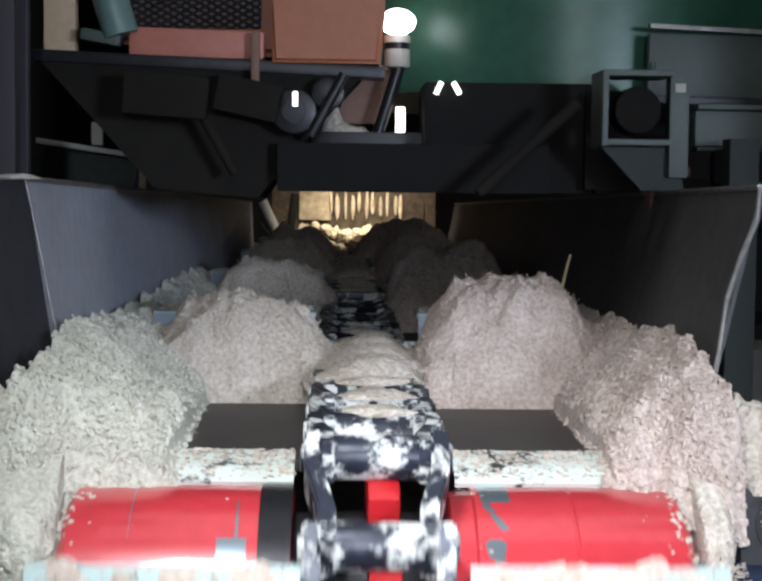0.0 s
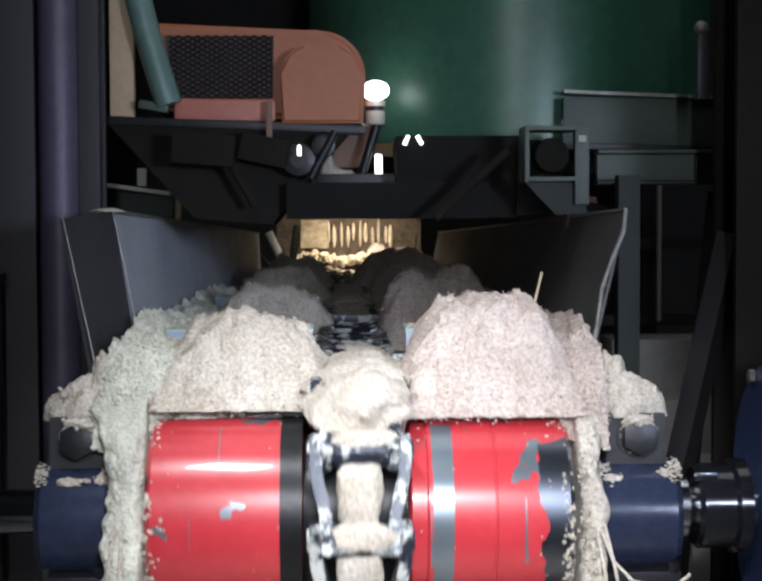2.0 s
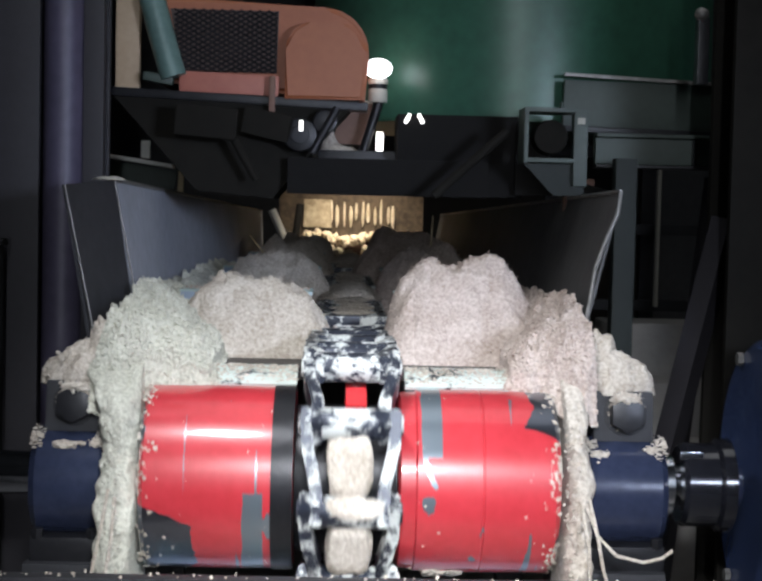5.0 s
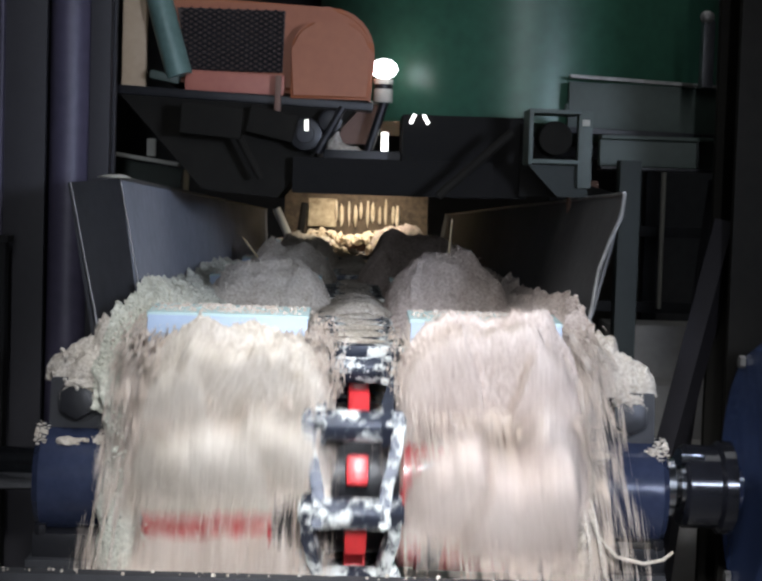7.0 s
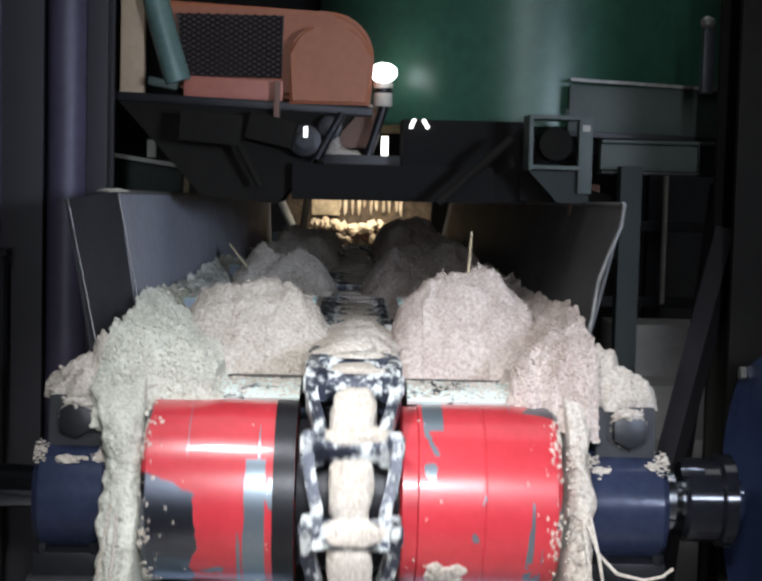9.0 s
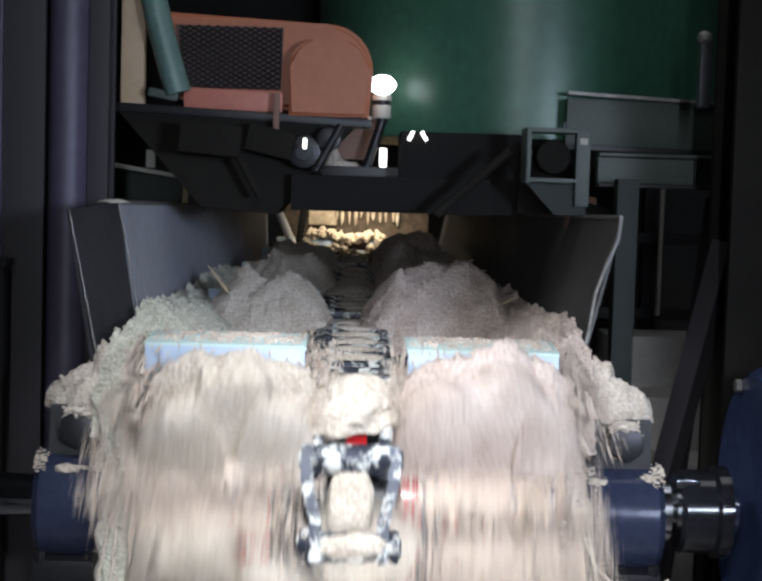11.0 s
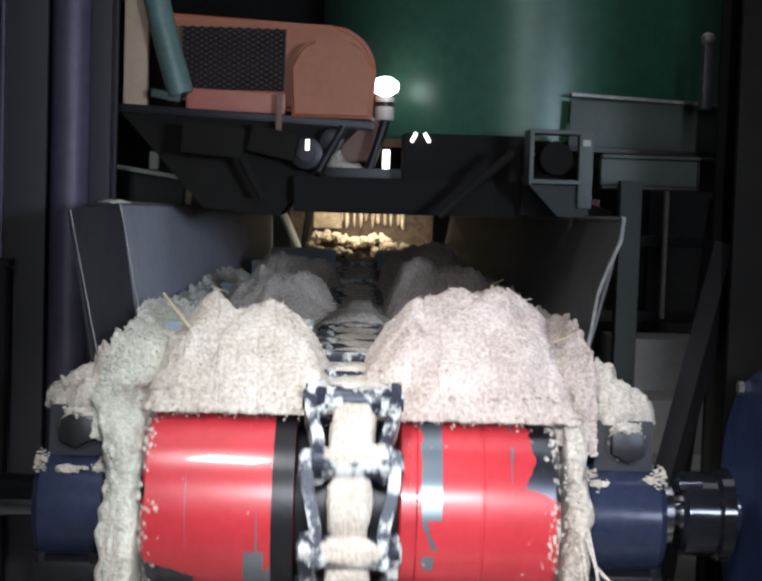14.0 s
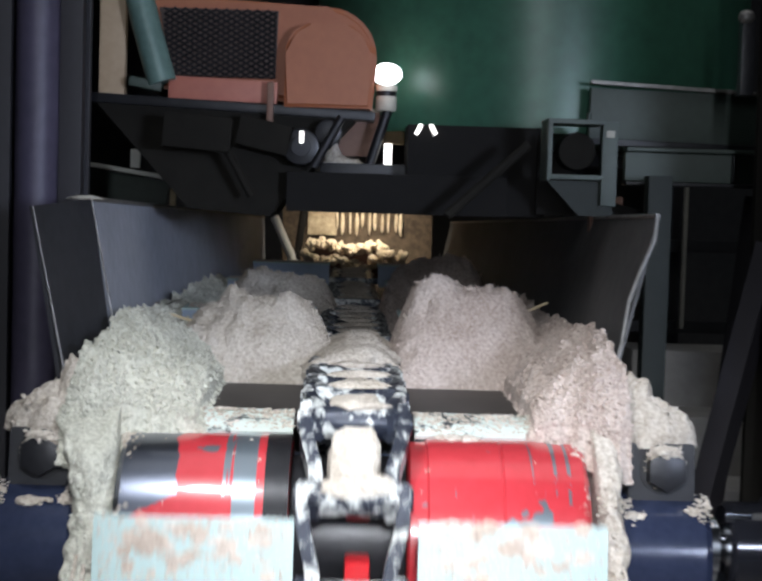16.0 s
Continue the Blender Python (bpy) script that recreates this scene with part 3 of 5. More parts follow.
# ---- columns and frame ----
def left_column():
    t = thing("hall_column", "violet-grey painted steel column beside the hopper", "column", (-0.9, 0.7, 0))
    part("flange", box(bmesh.new(), (0.12, 0.03, 5.48), (-0.06, -0.1, 2.74)), M_DARKCOL, t)
    part("web", box(bmesh.new(), (0.03, 0.2, 5.48), (-0.06, 0.02, 2.74)), M_DARKCOL, t)
    part("flange", box(bmesh.new(), (0.285, 0.03, 5.48), (0.0225, 0.14, 2.74)), M_DARKCOL, t)
    bm = cyl(bmesh.new(), 0.058, (0.062, -0.07, 0), (0.062, -0.07, 5.48), 32)
    part("pipe", bm, M_COLUMN, t, "violet-grey pipe with a dull sheen")
    part("strip", box(bmesh.new(), (0.06, 0.05, 5.48), (0.150, -0.06, 2.74)), M_DARKCOL, t, "dark angle strip")
    part("lip", box(bmesh.new(), (0.012, 0.06, 5.48), (-0.125, -0.11, 2.74)), M_COLUMN, t)

    t = thing("side_post", "short black steel post in front of the column", "post", (-1.0, 0.42, 0))
    part("upright", box(bmesh.new(), (0.085, 0.06, 1.50), (-0.01, 0, 0.75), bevel=0.006), M_SOOT, t)
    part("cap", box(bmesh.new(), (0.105, 0.08, 0.02), (-0.01, 0, 1.51), bevel=0.004), M_SOOT, t)
    part("base_plate", box(bmesh.new(), (0.16, 0.14, 0.012), (-0.01, 0, 0.006), bevel=0.002), M_SOOT, t)


left_column()


def right_column():
    t = thing("hall_column", "black painted steel column by the gear guard", "column", (1.2, 0.5, 0))
    part("flange", box(bmesh.new(), (0.26, 0.03, 5.48), (0, -0.1, 2.74)), M_HOOD, t)
    part("web", box(bmesh.new(), (0.03, 0.2, 5.48), (0, 0.02, 2.74)), M_HOOD, t)
    part("flange", box(bmesh.new(), (0.26, 0.03, 5.48), (0, 0.14, 2.74)), M_HOOD, t)
    bm = lump(bmesh.new(), (0.022, 0.02, 0.02), 3, 0.3, (-0.155, 0.2, 2.23), 3, False)
    part("knob", bm, M_EDGE, t, "bright worn knob")
    part("bracket", box(bmesh.new(), (0.035, 0.05, 0.2), (-0.147, 0.22, 2.12)), M_BLACK, t)


right_column()


def brace(a, b, w, name="diagonal_brace"):
    t = thing(name, "dark diagonal steel brace leaning on the column", "brace", (a[0], a[1], 0), "diagonal braces")
    a2, b2 = Vector(a) - Vector((a[0], a[1], 0)), Vector(b) - Vector((a[0], a[1], 0))
    bm = bmesh.new()
    cyl(bm, w, a2, b2, 4)
    part("bar", bm, M_DARKCOL, t, smooth=False)
    part("foot_plate", box(bmesh.new(), (0.16, 0.16, 0.012), (0, 0, 0.006)), M_DARKCOL, t)


brace((0.76, 0.62, 0.0), (1.12, 0.62, 1.62), 0.045)
brace((1.02, 1.1, 0.0), (1.2, 1.1, 1.75), 0.035)


def side_posts():
    t = thing("frame_post", "grey-green steel post with a cross rail", "post", (0.865, 0.9, 0))
    part("post", box(bmesh.new(), (0.068, 0.07, 1.8), (0, 0, 0.9)), M_POST, t)
    t = thing("cross_rail", "grey-green steel channel rail on the posts", "rail", (1.1, 1.1, 1.83))
    part("channel", box(bmesh.new(), (0.74, 0.05, 0.085), (0.07, 0, 0)), M_GREENBOX, t)
    part("flange", box(bmesh.new(), (0.74, 0.08, 0.012), (0.07, -0.01, 0.05)), M_GREENBOX, t)
    part("flange", box(bmesh.new(), (0.74, 0.08, 0.012), (0.07, -0.01, -0.05)), M_BLACK, t)
    part("stiffener", box(bmesh.new(), (0.012, 0.03, 0.085), (0.02, -0.03, 0)), M_BLACK, t)
    part("support", box(bmesh.new(), (0.06, 0.05, 1.77), (0.35, 0, -0.945)), M_DARKCOL, t)


side_posts()
t = thing("red_switch_box", "dull red switch box behind the steel post", "box", (0.775, 1.25, 0))
part("case", box(bmesh.new(), (0.10, 0.06, 0.12), (0, 0, 1.68), bevel=0.008), M_BROWN, t)
part("stand", box(bmesh.new(), (0.03, 0.03, 1.62), (0, 0, 0.81)), M_DARKCOL, t)


def junction_box():
    t = thing("open_bracket_box", "grey-green open steel bracket box with a motor inside", "bracket", (0.628, 0.95, 1.79))
    part("side", box(bmesh.new(), (0.014, 0.16, 0.17), (-0.075, 0.03, 0.075)), M_GREENBOX, t)
    part("top", box(bmesh.new(), (0.165, 0.16, 0.014), (0, 0.03, 0.157)), M_GREENBOX, t)
    part("shelf", box(bmesh.new(), (0.155, 0.16, 0.014), (0, 0.03, 0.0)), M_GREENBOX, t)
    part("post", box(bmesh.new(), (0.045, 0.05, 0.24), (0.1, 0, 0.04)), M_GREENBOX, t, "grey-green painted post")
    part("tag", box(bmesh.new(), (0.024, 0.004, 0.02), (0.1, -0.028, 0.125), bevel=0.001), M_PALE, t)
    part("motor", cyl(bmesh.new(), 0.055, (0.01, 0.0, 0.075), (0.01, 0.1, 0.075), 20, bevel=0.01), M_HOOD, t)
    part("gusset", plate(bmesh.new(), [(-0.075, 0.0, -0.01), (0.1, 0.0, -0.01), (0.12, 0.0, -0.11), (0.02, 0.0, -0.11)], 0.01), M_POST, t)
    part("knob", cyl(bmesh.new(), 0.007, (0.04, 0, 0.16), (0.04, 0, 0.185), 10), M_GREENBOX, t)


junction_box()


# ---- machines over the trough ----
def underside_gear():
    # housing, pipe and panel are coloured near black for the shade here
    t = thing("drive_gear", "greasy drive parts under the orange machine, shade in their dark colour", "gear", (-0.10, 1.12, 1.86))
    part("wheel", cyl(bmesh.new(), 0.055, (-0.06, 0, 0.0), (-0.06, 0.06, 0.0), 24, bevel=0.008), M_BLACK, t)
    part("wheel", cyl(bmesh.new(), 0.04, (0.02, 0.02, 0.045), (0.02, 0.07, 0.045), 24, bevel=0.008), M_BLACK, t)
    part("rim", cyl(bmesh.new(), 0.03, (-0.06, -0.012, 0.0), (-0.06, 0.0, 0.0), 20, bevel=0.004), M_STEEL, t)
    part("lever", cyl(bmesh.new(), 0.013, (0.06, 0, 0.09), (-0.02, 0, -0.06), 10), M_BLACK, t)
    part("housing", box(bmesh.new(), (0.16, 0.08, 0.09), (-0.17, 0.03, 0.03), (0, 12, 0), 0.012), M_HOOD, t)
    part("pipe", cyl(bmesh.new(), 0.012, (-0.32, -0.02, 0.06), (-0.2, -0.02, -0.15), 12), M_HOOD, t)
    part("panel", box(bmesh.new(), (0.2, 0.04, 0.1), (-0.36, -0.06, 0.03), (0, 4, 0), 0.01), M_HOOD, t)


underside_gear()


def orange_machine():
    t = thing("orange_machine", "faded orange machine housing with black mesh grille", "machine", (-0.3, 1.2, 1.98))
    # hood with one rounded top corner
    bm = bmesh.new()
    prof = [(-0.34, 0.05), (0.35, 0.0), (0.36, 0.12)]
    for i in range(9):
        a = radians(90 * i / 8)
        prof.append((0.21 + 0.15 * math.cos(a), 0.16 + 0.15 * math.sin(a)))
    prof += [(-0.34, 0.335)]
    f = [bm.verts.new((x, 0.05, z)) for x, z in prof]
    b = [bm.verts.new((x, 0.85, z)) for x, z in prof]
    bm.faces.new(f)
    bm.faces.new(b[::-1])
    for i in range(len(prof)):
        j = (i + 1) % len(prof)
        bm.faces.new((f[i], b[i], b[j], f[j]))
    bmesh.ops.bevel(bm, geom=[e for e in bm.edges if all(v.co.y < 0.06 for v in e.verts)], offset=0.018, segments=3, affect="EDGES")
    part("hood", bm, M_ORANGE, t, "faded orange hood")
    # swelling at the corner
    bm = bmesh.new()
    prof = [(-0.13, 0.0), (0.13, 0.0), (0.13, 0.14)]
    for i in range(7):
        a = radians(90 * i / 6)
        prof.append((0.05 + 0.08 * math.cos(a), 0.16 + 0.09 * math.sin(a)))
    for i in range(7):
        a = radians(90 + 90 * i / 6)
        prof.append((-0.05 + 0.08 * math.cos(a), 0.16 + 0.09 * math.sin(a)))
    f = [bm.verts.new((0.215 + x, -0.03, z)) for x, z in prof]
    b = [bm.verts.new((0.215 + x, 0.06, z)) for x, z in prof]
    bm.faces.new(f)
    for i in range(len(prof)):
        j = (i + 1) % len(prof)
        bm.faces.new((f[i], b[i], b[j], f[j]))
    bmesh.ops.bevel(bm, geom=[e for e in bm.edges if all(v.co.y < -0.02 for v in e.verts)], offset=0.010, segments=3, affect="EDGES")
    part("corner_cover", bm, M_ORANGE, t, "rounded orange corner cover")
    bm = plate(bmesh.new(), [(-0.30, 0.03, 0.29), (-0.26, 0.03, 0.085), (0.055, 0.03, 0.085), (0.06, 0.03, 0.29)], -0.004)
    part("grille_backing", bm, M_RUST, t)
    bm = bmesh.new()
    for i in range(-14, 26):
        for s in (-1, 1):
            x = -0.36 + i * 0.031
            a, b = Vector((x, 0.022, 0.085)), Vector((x + s * 0.36, 0.022, 0.29))
            lo, hi = -0.285, 0.055
            pts = []
            for p, q in ((a, b), (b, a)):
                k = 0.0
                if p.x < lo:
                    k = (lo - p.x) / (q.x - p.x) if q.x > lo else 2
                if p.x > hi:
                    k = (hi - p.x) / (q.x - p.x) if q.x < hi else 2
                pts.append((p.lerp(q, k), k))
            if max(k for _, k in pts) < 1 and (pts[0][0] - pts[1][0]).length > 0.01:
                cyl(bm, 0.0030, pts[0][0], pts[1][0], 4)
    tagged(part("wire_mesh", bm, M_BLACK, t, "black expanded metal mesh"), kind="stuff")
    bm = box(bmesh.new(), (0.33, 0.06, 0.07), (-0.10, 0.02, 0.045), (0, 1.5, 0), 0.014)
    part("lower_lip", bm, M_ORANGE_LIP, t, "pinkish orange lower lip")
    bm = bmesh.new()
    pts = [Vector((-0.40, 0.0, 0.50)), Vector((-0.37, -0.01, 0.35)), Vector((-0.33, -0.02, 0.2)), Vector((-0.28, -0.02, 0.06))]
    bend = [pts[0].lerp(pts[1], f).lerp(pts[2].lerp(pts[3], f), f) for f in (i / 14 for i in range(15))]
    rings = []
    for i, c in enumerate(bend):
        way = (bend[min(14, i + 1)] - bend[max(0, i - 1)]).normalized()
        turn = way.to_track_quat("Z", "Y").to_matrix()
        rings.append([bm.verts.new(c + turn @ Vector((0.043 * math.cos(radians(k * 15)), 0.043 * math.sin(radians(k * 15)), 0))) for k in range(24)])
    for a, b in zip(rings, rings[1:]):
        for k in range(24):
            bm.faces.new((a[k], a[(k + 1) % 24], b[(k + 1) % 24], b[k]))
    bm.faces.new(rings[0])
    bm.faces.new(rings[-1][::-1])
    part("curved_pipe", bm, M_TEAL, t, "pale teal curved pipe")
    bm = box(bmesh.new(), (0.08, 0.05, 0.40), (-0.440, 0.06, 0.22), bevel=0.01)
    part("side_panel", bm, M_CREAM, t, "cream coloured side panel")
    bm = box(bmesh.new(), (0.1, 0.05, 0.03), (-0.33, -0.01, 0.055), (0, 10, 0), 0.01)
    part("pipe_bracket", bm, M_GREENBOX, t)
    bm = box(bmesh.new(), (0.02, 0.03, 0.14), (0.045, -0.04, 0.0), bevel=0.006)
    part("hanger", bm, M_BROWN, t)
    # underside and hopper, with the shade below the machine put into their colour
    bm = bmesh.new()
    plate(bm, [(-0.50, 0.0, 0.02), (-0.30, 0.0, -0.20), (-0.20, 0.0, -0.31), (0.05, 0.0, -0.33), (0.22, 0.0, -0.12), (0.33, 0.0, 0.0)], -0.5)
    part("underside", bm, M_HOOD, t, "olive sheet underside, its shade put into a near-black colour")
    # thin black strip standing for the shadow line below the orange housing
    part("sill", box(bmesh.new(), (0.86, 0.1, 0.03), (-0.07, 0.04, -0.004), (0, 2.2, 0), 0.008), M_BLACK, t)


orange_machine()


def green_tank():
    t = thing("green_tank", "large green painted vertical tank above the hopper", "tank", (0.62, 2.05, 1.93))
    bm = bmesh.new()
    cyl(bm, 0.76, (0, 0, 0), (0, 0, 2.6), 96)
    part("shell", bm, M_GREEN, t, "glossy green tank shell")
    bm = box(bmesh.new(), (0.56, 0.03, 0.155), (0.37, -0.83, 0.055), (0, 1.2, 0), 0.006)
    part("skirt_panel", bm, M_GREENBOX, t, "lighter green lower panel")
    bm = box(bmesh.new(), (0.56, 0.04, 0.012), (0.37, -0.84, 0.142), (0, 2.5, 0), 0.003)
    part("panel_rail", bm, M_EDGE, t)
    bm = box(bmesh.new(), (0.56, 0.04, 0.02), (0.37, -0.835, -0.03), (0, 1.2, 0), 0.003)
    part("panel_sill", bm, M_BLACK, t)
    return t


green_tank()


def black_chute():
    t = thing("black_chute", "black steel chute under the green tank", "chute", (0.3, 1.15, 1.66))
    part("face", box(bmesh.new(), (0.42, 0.3, 0.27), (0.07, 0.2, 0.145)), M_SOOT, t)
    part("cross_beam", box(bmesh.new(), (0.66, 0.12, 0.118), (-0.17, 0.05, 0.067)), M_SOOT, t)
    part("wing", plate(bmesh.new(), [(0.25, 0.0, 0.26), (0.25, 0.0, 0.02), (0.62, -0.1, 0.02), (0.42, 0.0, 0.08)], -0.02), M_SOOT, t)
    part("diagonal_tube", cyl(bmesh.new(), 0.014, (-0.03, -0.2, 0.01), (0.2, -0.18, 0.22), 14), M_HOOD, t, "sooty diagonal tube")
    return t


black_chute()


def hall_lamp():
    t = thing("hall_lamp", "bright white lamp on a pale two-step holder", "lamp", (0.095, 1.35, 1.975))
    part("bulb", lump(bmesh.new(), (0.047, 0.04, 0.034), 1, 0.05, (0, 0, 0.125), 3, False), M_LAMP, t, "glowing white bulb")
    part("collar", cyl(bmesh.new(), 0.034, (0, 0, 0.072), (0, 0, 0.090), 20), M_PALE, t)
    part("ring", cyl(bmesh.new(), 0.031, (0, 0, 0.056), (0, 0, 0.072), 20), M_BLACK, t)
    part("holder", cyl(bmesh.new(), 0.033, (0, 0, 0.01), (0, 0, 0.056), 20, bevel=0.005), M_PALE, t, "pale holder")
    part("strut", cyl(bmesh.new(), 0.016, (0.005, 0, 0.012), (-0.05, 0.0, -0.17), 10), M_BLACK, t, "dark diagonal strut")
    part("foot", box(bmesh.new(), (0.3, 0.05, 0.06), (-0.05, 0.0, -0.185)), M_BLACK, t)


hall_lamp()


def behind_gap():
    t = thing("brown_guard_sheet", "brown guard sheet behind the lamp", "guard", (-0.01, 1.45, 1.885))
    part("sheet", plate(bmesh.new(), [(-0.05, 0, -0.04), (0.07, 0, -0.04), (0.09, 0, 0.1), (-0.01, 0, 0.1)], 0.01), M_BROWN, t)
    part("top_edge", box(bmesh.new(), (0.1, 0.02, 0.012), (0.04, 0, 0.105)), M_PALE, t)
    t = thing("fibre_mound", "small pale heap of fibre on the beam", "fibre heap", (-0.045, 1.40, 1.795))
    bm = lump(bmesh.new(), (0.08, 0.05, 0.05), 4, 1.0, (0, 0, 0), 3)
    lump(bm, (0.03, 0.03, 0.07), 6, 1.0, (-0.02, 0, 0.02), 3)
    part("clump", bm, M_PULP, t)
    # bright L-shaped bracket; its brightness is put in as glow
    t = thing("glowing_slot", "white upright bracket over the beam, made to glow for its brightness", "slot", (0.115, 1.35, 1.795), "daylight slots")
    part("glow_piece", box(bmesh.new(), (0.024, 0.02, 0.09), (-0.01, 0, 0.045)), M_SKYGAP, t)
    part("glint", box(bmesh.new(), (0.055, 0.02, 0.014), (0.005, -0.005, 0.007)), M_WHITE, t)
    # two gaps on the chute; the third is a wheel's glint made to glow
    for x, z, a in ((0.192, 1.925, 25), (0.236, 1.925, -30), (-0.155, 1.885, 0)):
        t = thing("glowing_slot", "small glowing piece for daylight in the sheeting and a wheel's glint", "slot", (x, 1.194 if x > 0 else 1.04, z), "daylight slots")
        part("glow_piece", box(bmesh.new(), (0.012, 0.01, 0.034), (0, 0, 0), (0, a, 0), 0.003), M_SKYGAP, t)


behind_gap()


def left_shelf():
    t = thing("pale_shelf", "dusty pale shelf rail behind the hopper", "shelf", (-0.84, 2.25, 1.79))
    part("board", box(bmesh.new(), (0.30, 0.1, 0.016), (0, 0, 0), (0, 8, 0)), M_WHITE, t)
    part("back", box(bmesh.new(), (0.30, 0.02, 0.12), (0.0, 0.06, -0.075), (0, 8, 0)), M_GREENBOX, t)
    part("upright", box(bmesh.new(), (0.035, 0.03, 0.07), (0.035, 0.0, 0.045)), M_WHITE, t)
    part("leg", box(bmesh.new(), (0.03, 0.04, 1.7), (-0.09, 0.06, -0.94)), M_STEEL, t)
    t = thing("marker_stick", "pale wooden stick standing behind the hopper edge", "stick", (-0.665, 2.25, 1.52))
    part("stick", box(bmesh.new(), (0.022, 0.02, 0.27), (0, 0, 0.135), (0, 2, 0)), M_STRAW, t)


left_shelf()


def far_end():
    t = thing("lit_end_board", "tan crusted end board lit by a warm lamp", "board", (0.05, 7.0, 1.2))
    part("board", box(bmesh.new(), (1.02, 0.05, 0.52), (0, 0.03, 0.26)), M_FARDARK, t)
    part("panel", box(bmesh.new(), (0.20, 0.03, 0.2), (-0.24, -0.01, 0.36)), M_FARWALL, t, "tan board panel")
    rng = random.Random(9)
    for i in range(11):
        x = -0.14 + i * 0.044 + rng.uniform(-0.008, 0.008)
        h = rng.uniform(0.06, 0.10)
        part("crust_strip", lump(bmesh.new(), (rng.uniform(0.009, 0.015), 0.02, h), i, 0.8, (x, -0.03, 0.36 + rng.uniform(-0.02, 0.02)), 3, False), M_CRUST, t)
    # layered ledges of crusted fibre below the board
    for n, (y, z, x0, x1, sag, thick) in enumerate(((6.75, 1.40, -0.27, 0.24, 0.02, 0.045), (6.5, 1.335, -0.30, 0.05, 0.055, 0.035), (6.5, 1.33, 0.14, 0.36, -0.02, 0.045),
                                                   (6.35, 1.295, -0.02, 0.22, 0.012, 0.013), (6.3, 1.265, -0.04, 0.14, 0.012, 0.012))):
        t = thing("fibre_ledge", "cream crusted ledge of fibre at the lit trough end", "fibre heap", (0, y, z), "fibre ledges", kind="stuff")
        bm = bmesh.new()
        count = max(9, int((x1 - x0) / 0.009))
        for i in range(count):
            f = i / (count - 1)
            dz = -sag * f + 0.016 * math.sin(f * 9 + n * 2)
            lump(bm, (0.024, 0.05, thick * (0.55 + 0.3 * math.sin(i * 0.9 + n))), i + 7 * n, 1.3, (x0 + (x1 - x0) * f, 0.03 * math.sin(i * 1.7), dz + 0.012 * math.sin(i * 2.3)), 3, False)
        part("ledge", bm, M_CRUST, t)
        part("bearer", box(bmesh.new(), (x1 - x0, 0.05, z - BED - 0.03), ((x0 + x1) / 2, 0.09, (BED - z - 0.03) / 2)), M_BROWN, t)
    t = thing("pale_pipe", "pale pipe slanting down beside the trough end", "pipe", (-0.40, 6.62, 1.28))
    part("tube", cyl(bmesh.new(), 0.028, (-0.10, 0, 0.30), (0.03, 0, 0.02), 14), M_WHITE, t)
    part("tube", cyl(bmesh.new(), 0.026, (0.09, 0.1, 0.34), (0.05, 0, 0.0), 14), M_SOOT, t)
    part("clamp", lump(bmesh.new(), (0.05, 0.04, 0.035), 12, 0.8, (0.03, 0, 0.0), 3, False), M_WHITE, t)


far_end()


def right_background():
    t = thing("concrete_plinth", "dusty concrete plinth behind the frame", "plinth", (1.3, 1.6, 0))
    for z, y in ((0.80, 0.0), (1.0, 0.28), (1.20, 0.56)):
        part("step", box(bmesh.new(), (0.66, 0.3, z), (0.05, y, z / 2), bevel=0.01), M_FLOOR, t)
    t = thing("machine_frame", "dark machine frame deep in the hall", "frame", (1.3, 3.2, 0))
    for x in (-0.35, 0.1, 0.5):
        part("upright", box(bmesh.new(), (0.07, 0.07, 2.6), (x, 0, 1.3)), M_STEEL, t)
    for z in (1.2, 1.55, 1.9):
        part("bar", box(bmesh.new(), (1.1, 0.06, 0.05), (0.05, -0.06, z)), M_STEEL, t)
    part("rod", cyl(bmesh.new(), 0.012, (0.12, -0.15, 1.2), (0.12, -0.15, 1.85), 10), M_PALE, t)


right_background()


